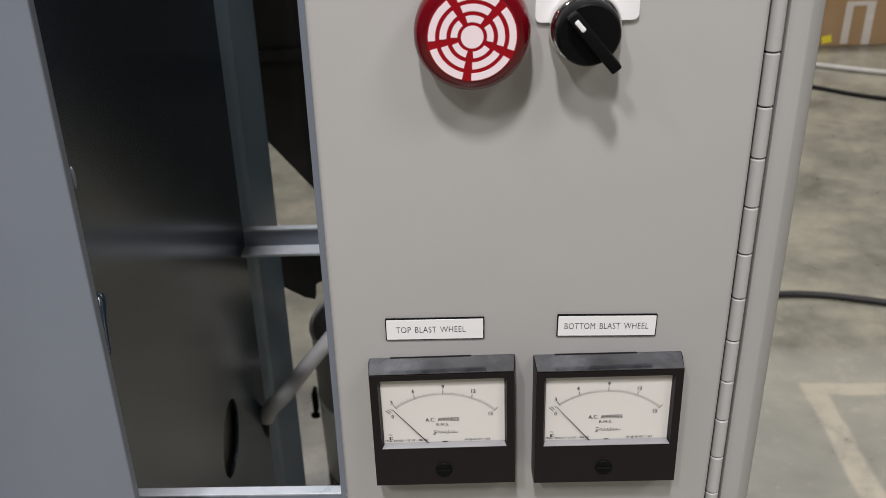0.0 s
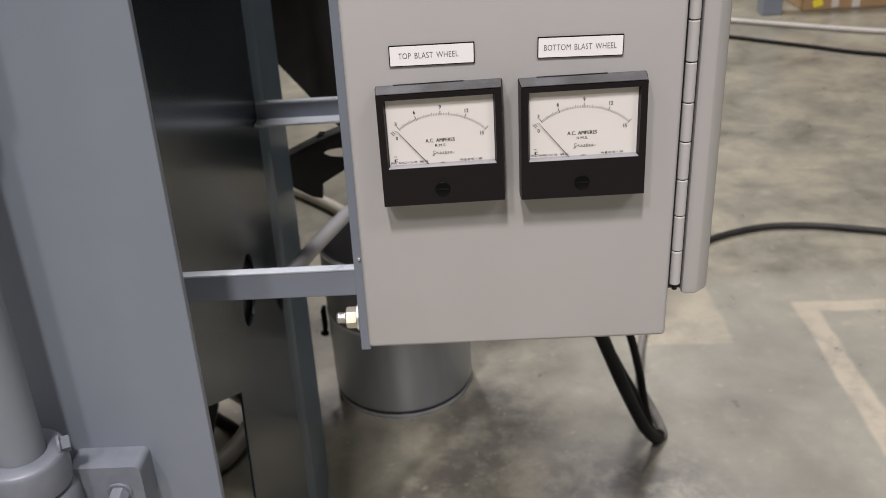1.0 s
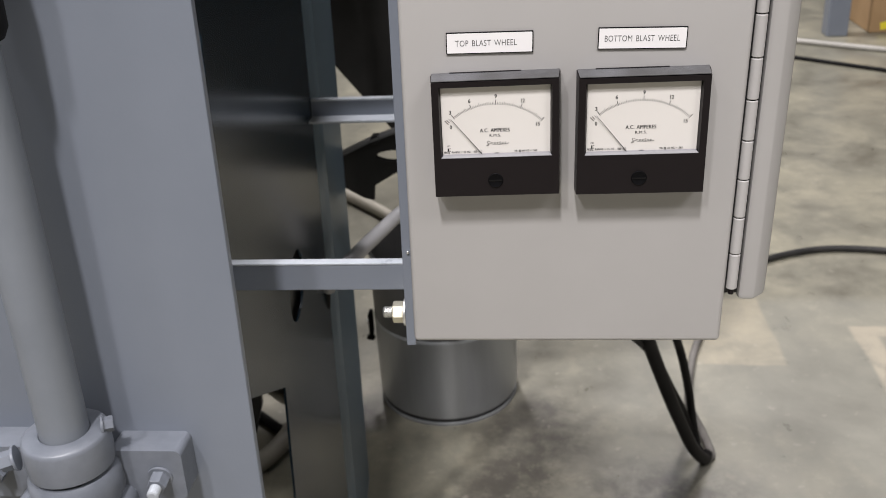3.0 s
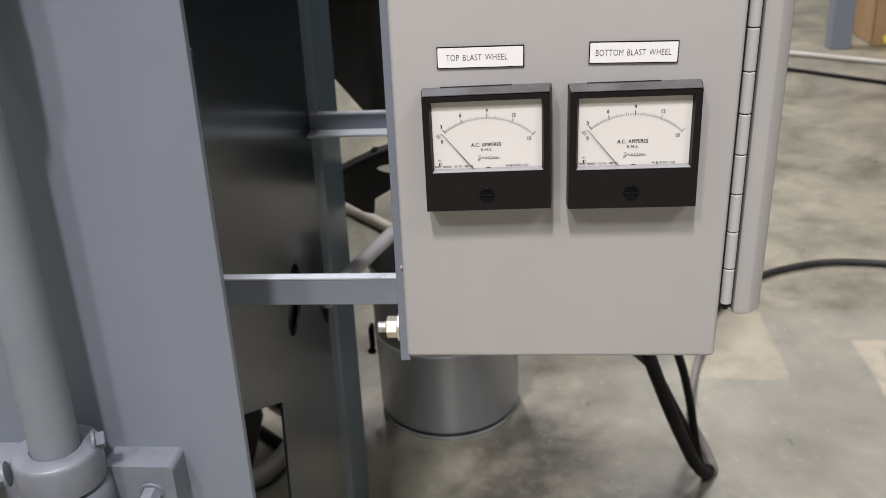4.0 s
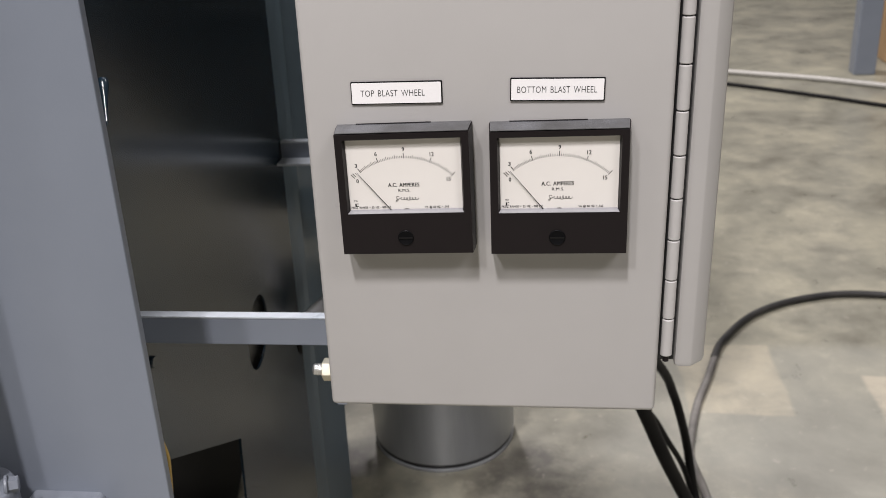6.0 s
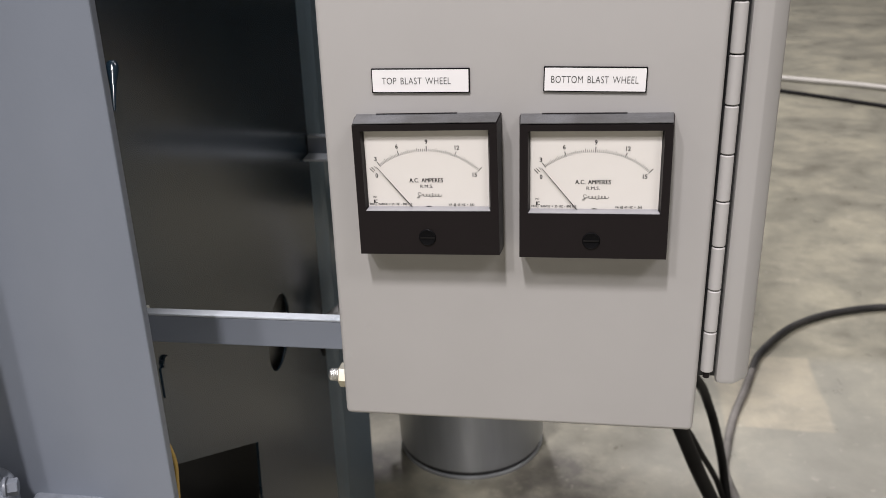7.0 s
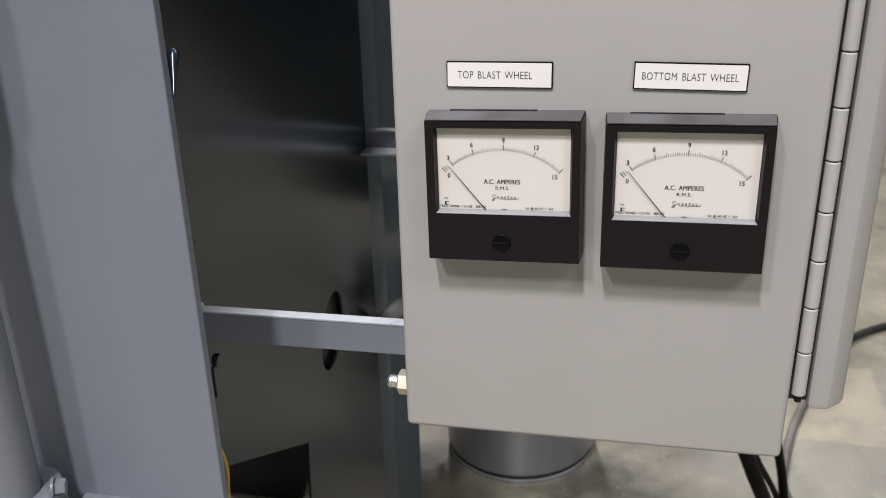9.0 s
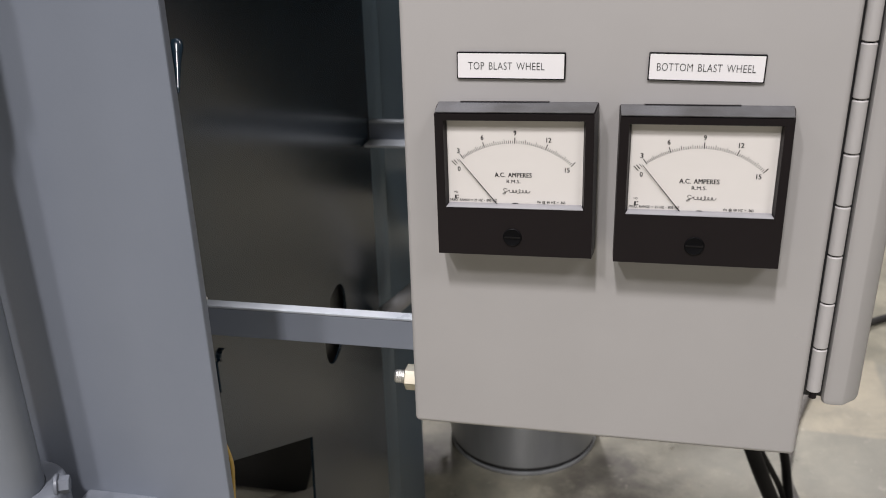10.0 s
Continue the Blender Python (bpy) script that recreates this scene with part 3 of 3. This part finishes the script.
    for text, u, v in (("0", 0.083, 0.578), ("3", 0.081, 0.359), ("6", 0.261, 0.198), ("9", 0.504, 0.140), ("12", 0.746, 0.220), ("15", 0.883, 0.572)):
        part("figure", leaning(bold(writing(text, DX0 + u * W, yd, DZ1 - v * H, 0.0039, 0.0026 if len(text) == 2 else 0.0015, 0.00003), 0.00014)), INK, dial)
    part("lettering", leaning(bold(writing("A.C. AMPERES", DX0 + 0.489 * W, yd, DZ1 - 0.644 * H, 0.0039, 0.0208, 0.0), 0.00022)), INK, dial)
    part("lettering", leaning(bold(writing("R.M.S.", DX0 + 0.491 * W, yd, DZ1 - 0.722 * H, 0.0029, 0.0078, 0.0), 0.00012)), INK, dial)
    pen = [(0.018, 0.028), (0.006, 0.040), (-0.008, 0.030), (-0.004, 0.010), (0.008, -0.010), (0.002, -0.030), (-0.014, -0.026)]
    curls = [(0.026 + 0.0245 * k / 6 + 0.010 * math.sin(k * math.pi / 3), 0.004 - (0.016 if k // 6 != 3 else 0.026) * math.cos(k * math.pi / 3)) for k in range(3, 39)]
    script = tube([(DX0 + (0.425 + u) * W, yd, DZ1 - (0.845 - v) * H) for u, v in pen + curls], 0.00014, 6, 3)
    part("maker_mark", leaning(script), INK, dial, "small black script squiggle")
    part("lettering", leaning(bold(writing("FREQ. RANGE = 25 HZ - 800 HZ", DX0 + 0.186 * W, yd, DZ1 - 0.962 * H, 0.0021, 0.0268, 0.0), 0.0001)), INK, dial)
    part("lettering", leaning(bold(writing("VA @ 60 HZ = .563", DX0 + 0.772 * W, yd, DZ1 - 0.968 * H, 0.0020, 0.0158, 0.0), 0.0001)), INK, dial)
    part("lettering", leaning(writing("MD", DX0 + 0.055 * W, yd, DZ1 - 0.865 * H, 0.0016)), INK, dial)
    sym = box(DX0 + 0.045 * W, DX0 + 0.058 * W, yd - 0.00004, yd, DZ1 - 0.945 * H, DZ1 - 0.90 * H)
    box(DX0 + 0.062 * W, DX0 + 0.075 * W, yd - 0.00004, yd, DZ1 - 0.91 * H, DZ1 - 0.90 * H, bm=sym)
    box(DX0 + 0.062 * W, DX0 + 0.075 * W, yd - 0.00004, yd, DZ1 - 0.945 * H, DZ1 - 0.935 * H, bm=sym)
    part("meter_symbol", leaning(sym), INK, dial)
    deg = -39.0
    bm = bmesh.new()
    c, s = math.sin(radians(deg)), math.cos(radians(deg))
    loop = [(0.0140, -0.00024), (0.0310, -0.00019), (0.0484, -0.00011), (0.0484, 0.00011), (0.0310, 0.00019), (0.0140, 0.00024)]
    vs = [[bm.verts.new((cx + r * c + o * s, y, cz + r * s - o * c)) for r, o in loop] for y in (-0.0134, -0.0131)]
    bm.faces.new(vs[0])
    bm.faces.new(vs[1])
    for i in range(6):
        bm.faces.new((vs[0][i], vs[0][(i + 1) % 6], vs[1][(i + 1) % 6], vs[1][i]))
    part("needle", leaning(bm), INK, th, "thin black needle near the low end")
    hub = lathe([(0, -0.0129), (0.0050, -0.0129), (0.0052, -0.0124), (0, -0.0124)], Matrix.Translation((cx + 0.0012, 0, cz + 0.0070)) @ pose(0, 0, 0, -90, 0, 0), 24)
    for v in hub.verts:
        v.co.z = cz + 0.0070 + (v.co.z - cz - 0.0070) * 0.95
    part("needle_hub", leaning(hub), BEZEL, th)
    # zero adjuster
    zx, zz = 0.0938, 1.0060
    screw = lathe([(0, 0.0), (0.0052, 0.0), (0.0054, 0.0004), (0.0050, 0.0010), (0.0047, 0.0008), (0, 0.0008)], Matrix.Translation((zx, MY, zz)) @ pose(0, 0, 0, 90, 0, 0), 28)
    adj = part("zero_adjuster", leaning(screw), BEZEL_GLOSS, th, smooth=40)
    part("screw_slot", leaning(box(zx - 0.0047, zx + 0.0047, MY - 0.0012, MY - 0.0009, zz - 0.0005, zz + 0.0005)), RUBBER, adj)
    return th


meter = ammeter()
second = copy_thing(meter, Matrix.Translation((0.0945 + 0.1008, 0.0, 1.037)) @ pose(0, 0, 0, 0, -0.4, 0))
meter.rotation_euler = (0, radians(-0.8), 0)

# ---- sounder and selector switch ----
horn = thing("panel_sounder", (0.122, 0, 1.29), "red round plastic alarm sounder with white grille on the cabinet door", "alarm")
hx, hz = 0.1140, 1.2832
FACE = Matrix.Translation((hx, 0, hz)) @ pose(0, 0, 0, 90, 0, 0) @ Matrix.Diagonal((1, 1, 0.78, 1))
part("housing", leaning(lathe([(0, 0), (0.0276, 0), (0.0292, 0.002), (0.0296, 0.016), (0.0293, 0.022), (0.0274, 0.0275), (0.0242, 0.0305), (0.0225, 0.0310), (0, 0.0310)], FACE, 64)), RED, horn, smooth=50)
part("lens", leaning(lathe([(0, 0.0310), (0.0226, 0.0310), (0.0224, 0.0314), (0, 0.0314)], FACE, 64)), RED_LENS, horn, "lit red lens")
grille = part("grille_disc", leaning(lathe([(0, 0.0313), (0.0056, 0.0313), (0.0056, 0.0324), (0, 0.0324)], FACE, 32)), PINKISH, horn)
for r0, r1 in ((0.0074, 0.0106), (0.0128, 0.0162), (0.0184, 0.0219)):
    for k in range(5):
        a0, a1 = radians(46 + 72 * k), radians(46 + 72 * (k + 1))
        gap = 0.0012 / (0.5 * (r0 + r1)) + 0.05
        bm = bmesh.new()
        n = 12
        rows = [[bm.verts.new(FACE @ Vector((r * math.cos(a), r * math.sin(a), h))) for r, h in ((r0, 0.0313), (r0, 0.0324), (r1, 0.0324), (r1, 0.0313))] for a in (a0 + gap + (a1 - a0 - 2 * gap) * i / n for i in range(n + 1))]
        for p, q in zip(rows, rows[1:]):
            for i in range(4):
                bm.faces.new((p[i], p[(i + 1) % 4], q[(i + 1) % 4], q[i]))
        bm.faces.new(rows[0])
        bm.faces.new(rows[-1])
        part("grille_bar", leaning(bm), PINKISH, horn)

switch = thing("selector_switch", (0.174, 0, 1.285), "black rotary selector switch with chrome bezel on the cabinet door", "switch")
sx, sz = 0.1719, 1.2816
FACE2 = Matrix.Translation((sx, 0, sz)) @ pose(0, 0, 0, 90, 0, 0) @ Matrix.Diagonal((1, 1, 0.92, 1))
part("bezel", leaning(lathe([(0.0165, 0.0), (0.0185, 0.0), (0.0188, 0.004), (0.0178, 0.010), (0.0165, 0.011), (0.0160, 0.010)], FACE2, 40)), CHROME, switch, "chrome ring", smooth=50)
part("knob", leaning(lathe([(0, 0.004), (0.0162, 0.004), (0.0165, 0.016), (0.0158, 0.024), (0.0148, 0.0255), (0, 0.0255)], FACE2, 48)), BEZEL_GLOSS, switch, smooth=50)
lever = box(-0.0030, 0.0030, -0.0215, 0.0150, 0.0250, 0.0340, 0.0012)
bmesh.ops.transform(lever, matrix=FACE2 @ pose(0, 0, 0, 0, 0, 40), verts=lever.verts)
lev = part("lever", leaning(lever), BEZEL_GLOSS, switch, smooth=40)
mark = box(-0.0012, 0.0012, 0.0055, 0.0120, 0.0338, 0.0346, 0.0006)
bmesh.ops.transform(mark, matrix=FACE2 @ pose(0, 0, 0, 0, 0, 40), verts=mark.verts)
part("indicator", leaning(mark), TAG, lev, "white indicator line")
plate = thing("legend_plate", (0.174, 0, 1.30), "white rounded legend plate behind the selector switch", "plate")
part("plate_face", leaning(prism(rounded(0.1465, 0.1993, 1.2838, 1.347, 0.003), front(-0.0022), 0.0022)), TAG, plate)

# ---- pipe with clamp on the front plate ----
pipe = thing("pipe", (-0.262, -0.045, 0.8), "pale grey painted pipe running up the front plate", "pipe")
PX, PY = -0.2580, -0.043
part("tube", leaning(rod((PX, PY, 0.76), (PX, PY, 1.14), 0.0198, 40)), PIPE, pipe, smooth=40)
part("coupling", leaning(lathe([(0, 1.122), (0.024, 1.122), (0.0275, 1.129), (0.029, 1.187), (0.0275, 1.197), (0.027, 1.9), (0, 1.9)], Matrix.Translation((PX, PY, 0)), 36)), RUBBER, pipe, "black rubber sleeve", smooth=50)

clamp = thing("pipe_flange", (-0.262, -0.03, 0.77), "grey painted cast pipe flange bolted to the front plate", "pipe flange")
C = Matrix.Translation((PX, PY, 0.0))
part("collar", leaning(lathe([(0.0196, 0.792), (0.0198, 0.8035), (0.0208, 0.8045), (0.0325, 0.8035), (0.0342, 0.8020), (0.035, 0.799), (0.0352, 0.782), (0.0345, 0.772), (0.0199, 0.770)], C, 40, closed=True)), CAST, clamp, smooth=45)
part("lower_ring", leaning(lathe([(0.0199, 0.735), (0.0199, 0.768), (0.034, 0.768), (0.037, 0.764), (0.038, 0.742), (0.035, 0.735)], C, 40, closed=True)), CAST, clamp, smooth=45)
ear = prism(rounded(-0.235, -0.1710, 0.722, 0.7725, 0.006, 5), front(-0.028), 0.028)
part("ear", leaning(ear), CAST, clamp)
ear2 = prism(rounded(-0.37, -0.290, 0.722, 0.7755, 0.008, 5), front(-0.028), 0.028)
part("ear", leaning(ear2), CAST, clamp)
part("base_block", leaning(box(-0.315, -0.215, -0.10, 0.0, 0.690, 0.737, 0.010, 3)), CAST, clamp, smooth=50)


def nut(a, b, r, threads):
    """A painted hex nut or bolt head from a to b with its washer and, for a stud, the bare threaded end that stands out of it."""
    a, b = Vector(a), Vector(b)
    d = (b - a).normalized()
    head = part("hex_nut" if threads else "hex_bolt", leaning(hexagon(a, b, r)), CAST, clamp)
    part("washer", leaning(rod(a - d * 0.0012, a + d * 0.0012, r * 1.28, 28, 0.0004)), CAST, head, smooth=40)
    if threads:
        m = Matrix.Translation(b) @ d.to_track_quat("Z", "Y").to_matrix().to_4x4()
        steps = int(threads / 0.0007)
        part("threaded_end", leaning(lathe([(0, -0.001)] + [(r * (0.60 if i % 2 else 0.52), i * 0.0007) for i in range(steps)] + [(r * 0.42, steps * 0.0007), (0, steps * 0.0007)], m, 18)), LIT_EDGE_BARE, head)


nut((-0.2285, -0.0370, 0.8050), (-0.2205, -0.0330, 0.8045), 0.0066, 0)
nut((-0.298, -0.055, 0.785), (-0.309, -0.059, 0.783), 0.0085, 0.009)
nut((-0.192, -0.028, 0.746), (-0.192, -0.040, 0.744), 0.0085, 0.010)
nut((-0.332, -0.028, 0.757), (-0.332, -0.042, 0.755), 0.0095, 0.011)
nut((-0.232, -0.100, 0.722), (-0.232, -0.110, 0.722), 0.0092, 0)
nut((-0.298, -0.100, 0.722), (-0.298, -0.110, 0.722), 0.0092, 0)

# ---- pail on the floor ----
pail = thing("steel_pail", (-0.078, 1.222, 0), "open grey galvanised steel pail standing on the floor", "pail")
P = Matrix.Translation((-0.078, 1.222, 0))
part("wall", lathe([(0.0, 0.018), (0.1575, 0.018), (0.1600, 0.028), (0.1610, 0.206), (0.1624, 0.209), (0.1624, 0.215), (0.1608, 0.218), (0.1575, 0.218), (0.1560, 0.02), (0, 0.016)], P, 64), GALV, pail, smooth=50)
# the wall above the bead is a darker grey
part("upper_band", lathe([(0.1606, 0.2182), (0.1618, 0.372), (0.1600, 0.372), (0.1588, 0.2182)], P, 64, closed=True), DARKSTEEL, pail, "dark upper band", smooth=50)
part("dust_fill", lathe([(0, 0.255), (0.06, 0.252), (0.12, 0.240), (0.1586, 0.228), (0.1586, 0.221), (0, 0.221)], P, 48), DUST, pail, "dark brown blasting dust inside", smooth=60)
part("bottom_seam", lathe([(0.1530, 0.008), (0.1550, 0.008), (0.1556, 0.0185), (0.1530, 0.0185)], P, 64, closed=True), DARKIN, pail, "dark groove above the bottom ring", smooth=50)
part("bottom_ring", lathe([(0.150, 0.0), (0.1580, 0.0), (0.1588, 0.002), (0.1588, 0.0060), (0.1580, 0.0078), (0.150, 0.0080)], P, 64, closed=True), GALV, pail, smooth=50)
part("rim", lathe([(0.1615 + 0.0042 * math.cos(a), 0.376 + 0.0055 * math.sin(a)) for a in (2 * math.pi * i / 10 for i in range(10))], P, 56, closed=True), GALV, pail, "rolled rim", smooth=60)
ear3 = box(-0.2535, -0.2445, 1.193, 1.222, 0.152, 0.212, 0.003)
lathe([(0, -0.010), (0.005, -0.009), (0.0075, -0.004), (0.0075, 0.004), (0.005, 0.009), (0, 0.010)], Matrix.Translation((-0.250, 1.198, 0.150)) @ pose(0, 0, 0, 0, 90, 0), 14, bm=ear3)
part("handle_ear", ear3, RUBBER, pail, "black handle ear", smooth=40)
part("ear_rivet", rod((-0.2535, 1.207, 0.190), (-0.2575, 1.207, 0.190), 0.004, 12, 0.001), ZINC, pail, smooth=40)

# ---- dust hopper and black bracket behind the cabinet ----
hopper = thing("black_hopper", (0.05, 1.2, 0.9), "black painted steel hopper above the pail", "hopper")
hb = bmesh.new()
top = [(-0.401, 1.19), (0.42, 1.19), (0.42, 1.75), (-0.401, 1.75)]
bot = [(-0.095, 1.21), (0.14, 1.21), (0.14, 1.40), (-0.095, 1.40)]
levels = [[hb.verts.new((x, y, z)) for x, y in loop] for loop, z in ((bot, 0.55), (top, 0.955))]
for a, b in zip(levels, levels[1:]):
    for i in range(4):
        hb.faces.new((a[i], a[(i + 1) % 4], b[(i + 1) % 4], b[i]))
hb.faces.new(levels[0])
hb.faces.new(levels[-1])
part("shell", hb, BLACK, hopper)
part("upper_body", box(-0.401, 0.42, 1.19, 1.75, 0.970, 1.6, 0.003), BLACK, hopper)
part("seam_flange", box(-0.41, 0.43, 1.175, 1.76, 0.952, 0.972, 0.002), BLACK, hopper)
part("outlet", lathe([(0.022, 0.42), (0.024, 0.42), (0.024, 0.56), (0.022, 0.56)], Matrix.Translation((-0.066, 1.29, 0)), 28, closed=True), BLACK, hopper, smooth=40)

bracket = thing("black_bracket", (-0.1, 0.9, 0.65), "black slotted steel bracket arm on the hopper", "bracket")
outline = [(-0.27, 0.674), (-0.207, 0.703), (-0.157, 0.726), (-0.112, 0.742), (0.02, 0.752), (0.02, 0.682), (-0.076, 0.676), (-0.117, 0.665), (-0.158, 0.641), (-0.161, 0.613), (-0.178, 0.617), (-0.211, 0.637), (-0.27, 0.655)]
slot = [(-0.116 + 0.035 * math.cos(a), 0.6965 + 0.0105 * math.sin(a)) for a in (2 * math.pi * i / 18 for i in range(18))]
bb = bmesh.new()
edges = []
for loop in (outline, slot):
    vs = [bb.verts.new((x, 0.9, z)) for x, z in loop]
    edges += [bb.edges.new((vs[i], vs[(i + 1) % len(vs)])) for i in range(len(vs))]
bmesh.ops.triangle_fill(bb, edges=edges, use_beauty=True)
res = bmesh.ops.extrude_face_region(bb, geom=list(bb.faces))
bmesh.ops.translate(bb, verts=[g for g in res["geom"] if isinstance(g, bmesh.types.BMVert)], vec=(0, 0.012, 0))
part("arm", bb, BLACK, bracket)
part("top_flange", prism([(-0.27, 0.674), (-0.207, 0.703), (-0.157, 0.726), (-0.112, 0.742), (0.02, 0.752), (0.02, 0.756), (-0.112, 0.746), (-0.158, 0.730), (-0.208, 0.707), (-0.27, 0.678)], front(0.886), 0.026), DARKSTEEL, bracket, "dull grey turned-over edge")
part("web", box(-0.07, -0.05, 0.9, 1.21, 0.69, 0.74, 0.003), BLACK, bracket)
part("bolt", hexagon((-0.149, 0.905, 0.730), (-0.149, 0.888, 0.730), 0.009), BLACK, bracket)

# ---- hoses and cables ----
conduit = thing("grey_conduit", (-0.15, 0.6, 0.63), "light grey plastic conduit rising behind the cabinet", "conduit")
part("tube", tube([(-0.1855, 0.582, 0.603), (-0.176, 0.577, 0.622), (-0.157, 0.59, 0.636), (-0.138, 0.645, 0.640), (-0.118, 0.70, 0.643), (-0.093, 0.76, 0.648), (-0.03, 0.87, 0.66), (0.06, 1.0, 0.69)], 0.0115, 16), CONDUIT, conduit, smooth=50)
part("end_sleeve", tube([(-0.1925, 0.592, 0.566), (-0.190, 0.586, 0.580), (-0.1865, 0.582, 0.601), (-0.180, 0.578, 0.615)], 0.0058, 14), RUBBER, conduit, "black rubber sleeve", smooth=50)
solo("hose_loop", tube([(-0.66, 0.83, 0.02), (-0.54, 0.855, 0.02), (-0.465, 0.894, 0.02), (-0.436, 0.935, 0.02), (-0.415, 1.004, 0.02), (-0.405, 1.08, 0.02), (-0.40, 1.16, 0.02)], 0.02, 14), HOSE, "beige-grey hose curving over the floor inside the stand", "hose", smooth=50)
for off, thick in ((0.0, 0.011), (0.130, 0.024)):
    solo("black_cable", tube([(-0.62 + off * 0.1, 1.195 + off, thick), (-0.53 + off * 0.1, 1.11 + off, thick), (-0.435 + off * 0.1, 1.026 + off, thick)], thick, 12), RUBBER, "black cable lying on the floor inside the stand", "cable", "black cables inside the stand", smooth=50)
solo("yellow_wire", tube([(-0.175, 0.03, 0.45), (-0.148, 0.03, 0.62), (-0.1355, 0.03, 0.735), (-0.1318, 0.03, 0.768), (-0.1305, 0.03, 0.79), (-0.136, 0.028, 0.812), (-0.150, 0.022, 0.826)], 0.0017, 8), OCHRE, "thin yellow wire behind the front plate", "wire", smooth=50)
solo("floor_hose", tube([(-0.75, 2.60, 0.02), (-0.52, 2.38, 0.02), (-0.34, 2.18, 0.02), (-0.22, 1.98, 0.02), (0.0, 1.80, 0.02), (0.3, 1.72, 0.02)], 0.02, 14), HOSE, "beige-grey hose lying on the floor", "hose", smooth=50)
power = thing("power_cable", (0.465, 0.93, 0.0), "thick black rubber power cable hanging from the cabinet to the floor", "cable")
part("hanging_run", tube([(0.13, 0.20, 0.868), (0.185, 0.37, 0.77), (0.238, 0.53, 0.655), (0.282, 0.66, 0.53), (0.312, 0.735, 0.42), (0.345, 0.782, 0.318), (0.366, 0.80, 0.258), (0.392, 0.834, 0.185), (0.430, 0.884, 0.085), (0.463, 0.930, 0.022), (0.474, 0.955, 0.014)], 0.0122, 14), RUBBER, power, smooth=50)
part("dusty_run", tube([(0.470, 0.945, 0.014), (0.484, 0.962, 0.009), (0.479, 1.03, 0.009), (0.466, 1.13, 0.009), (0.474, 1.198, 0.009), (0.504, 1.335, 0.009), (0.545, 1.46, 0.009), (0.58, 1.575, 0.010)], 0.0092, 14), DUSTY, power, "stretch grey with floor dust", smooth=50)
part("floor_run", tube([(0.573, 1.555, 0.011), (0.61, 1.65, 0.011), (0.715, 1.80, 0.012), (0.86, 1.895, 0.012), (1.04, 1.93, 0.012), (1.30, 1.86, 0.012), (1.9, 1.62, 0.012), (2.8, 1.5, 0.012)], 0.0092, 14), CABLE, power, smooth=50)
solo("control_cable", tube([(0.16, 0.20, 0.868), (0.22, 0.42, 0.72), (0.31, 0.72, 0.52), (0.372, 0.88, 0.37), (0.397, 0.94, 0.291), (0.413, 0.958, 0.237), (0.434, 0.988, 0.148), (0.444, 0.992, 0.09), (0.456, 0.985, 0.025), (0.466, 0.96, 0.009), (0.475, 0.95, 0.009)], 0.0085, 12), RUBBER, "thin black control cable hanging beside the power cable", "cable", smooth=50)
solo("slim_cable", tube([(0.15, 0.22, 0.868), (0.20, 0.42, 0.66), (0.29, 0.70, 0.44), (0.350, 0.84, 0.305), (0.385, 0.90, 0.215), (0.425, 0.97, 0.110), (0.450, 0.985, 0.035), (0.468, 0.97, 0.008), (0.478, 0.955, 0.008)], 0.0055, 12), RUBBER, "slim black cable hanging between the other two", "cable", smooth=50)
solo("pale_floor_hose", tube([(0.6, 4.93, 0.014), (1.094, 4.687, 0.014), (1.497, 4.495, 0.014), (1.69, 4.37, 0.014), (1.88, 4.25, 0.014), (2.144, 4.095, 0.014), (2.7, 3.85, 0.014)], 0.014, 14), RAIL, "pale grey hose lying across the hall floor", "hose", smooth=50)
solo("black_floor_hose", tube([(0.6, 4.68, 0.010), (1.049, 4.428, 0.010), (1.41, 4.17, 0.010), (1.595, 4.02, 0.010), (1.755, 3.89, 0.010), (1.993, 3.70, 0.010), (2.7, 3.35, 0.010)], 0.010, 12), RUBBER, "black hose lying beside the pale hose", "hose", smooth=50)

# ---- far things: rack post and carton ----
post = thing("rack_post", (1.78, 4.62, 0), "blue-grey painted steel rack post on the floor", "post")
part("upright", box(1.720, 1.832, 4.60, 4.70, 0.0, 2.6, 0.006), MACHINE, post)
carton = thing("carton", (2.2, 4.85, 0), "brown cardboard carton with pale tape and a yellow sticker", "carton")
part("box", box(1.96, 2.52, 4.66, 5.16, 0.0, 0.42, 0.006), CARD, carton)
for strip in ((2.120, 2.160, 0.012, 0.232), (2.232, 2.276, 0.006, 0.232)):
    bm = box(strip[0], strip[1], 4.6575, 4.659, strip[2], strip[3])
    for v in bm.verts:
        v.co.x += 0.03 * (v.co.z - 0.12)
    part("tape_strip", bm, TAPE, carton, "pale packing tape")
part("tape_strip", box(2.124, 2.280, 4.6572, 4.6574, 0.218, 0.243), TAPE, carton, "pale packing tape")
label_sheet = box(-0.026, 0.026, -0.0008, 0.0008, -0.020, 0.020)
bmesh.ops.transform(label_sheet, matrix=Matrix.Translation((2.042, 4.6585, 0.040)) @ pose(0, 0, 0, 0, -12, 0), verts=label_sheet.verts)
part("sticker", label_sheet, YELLOW, carton, "yellow square sticker")
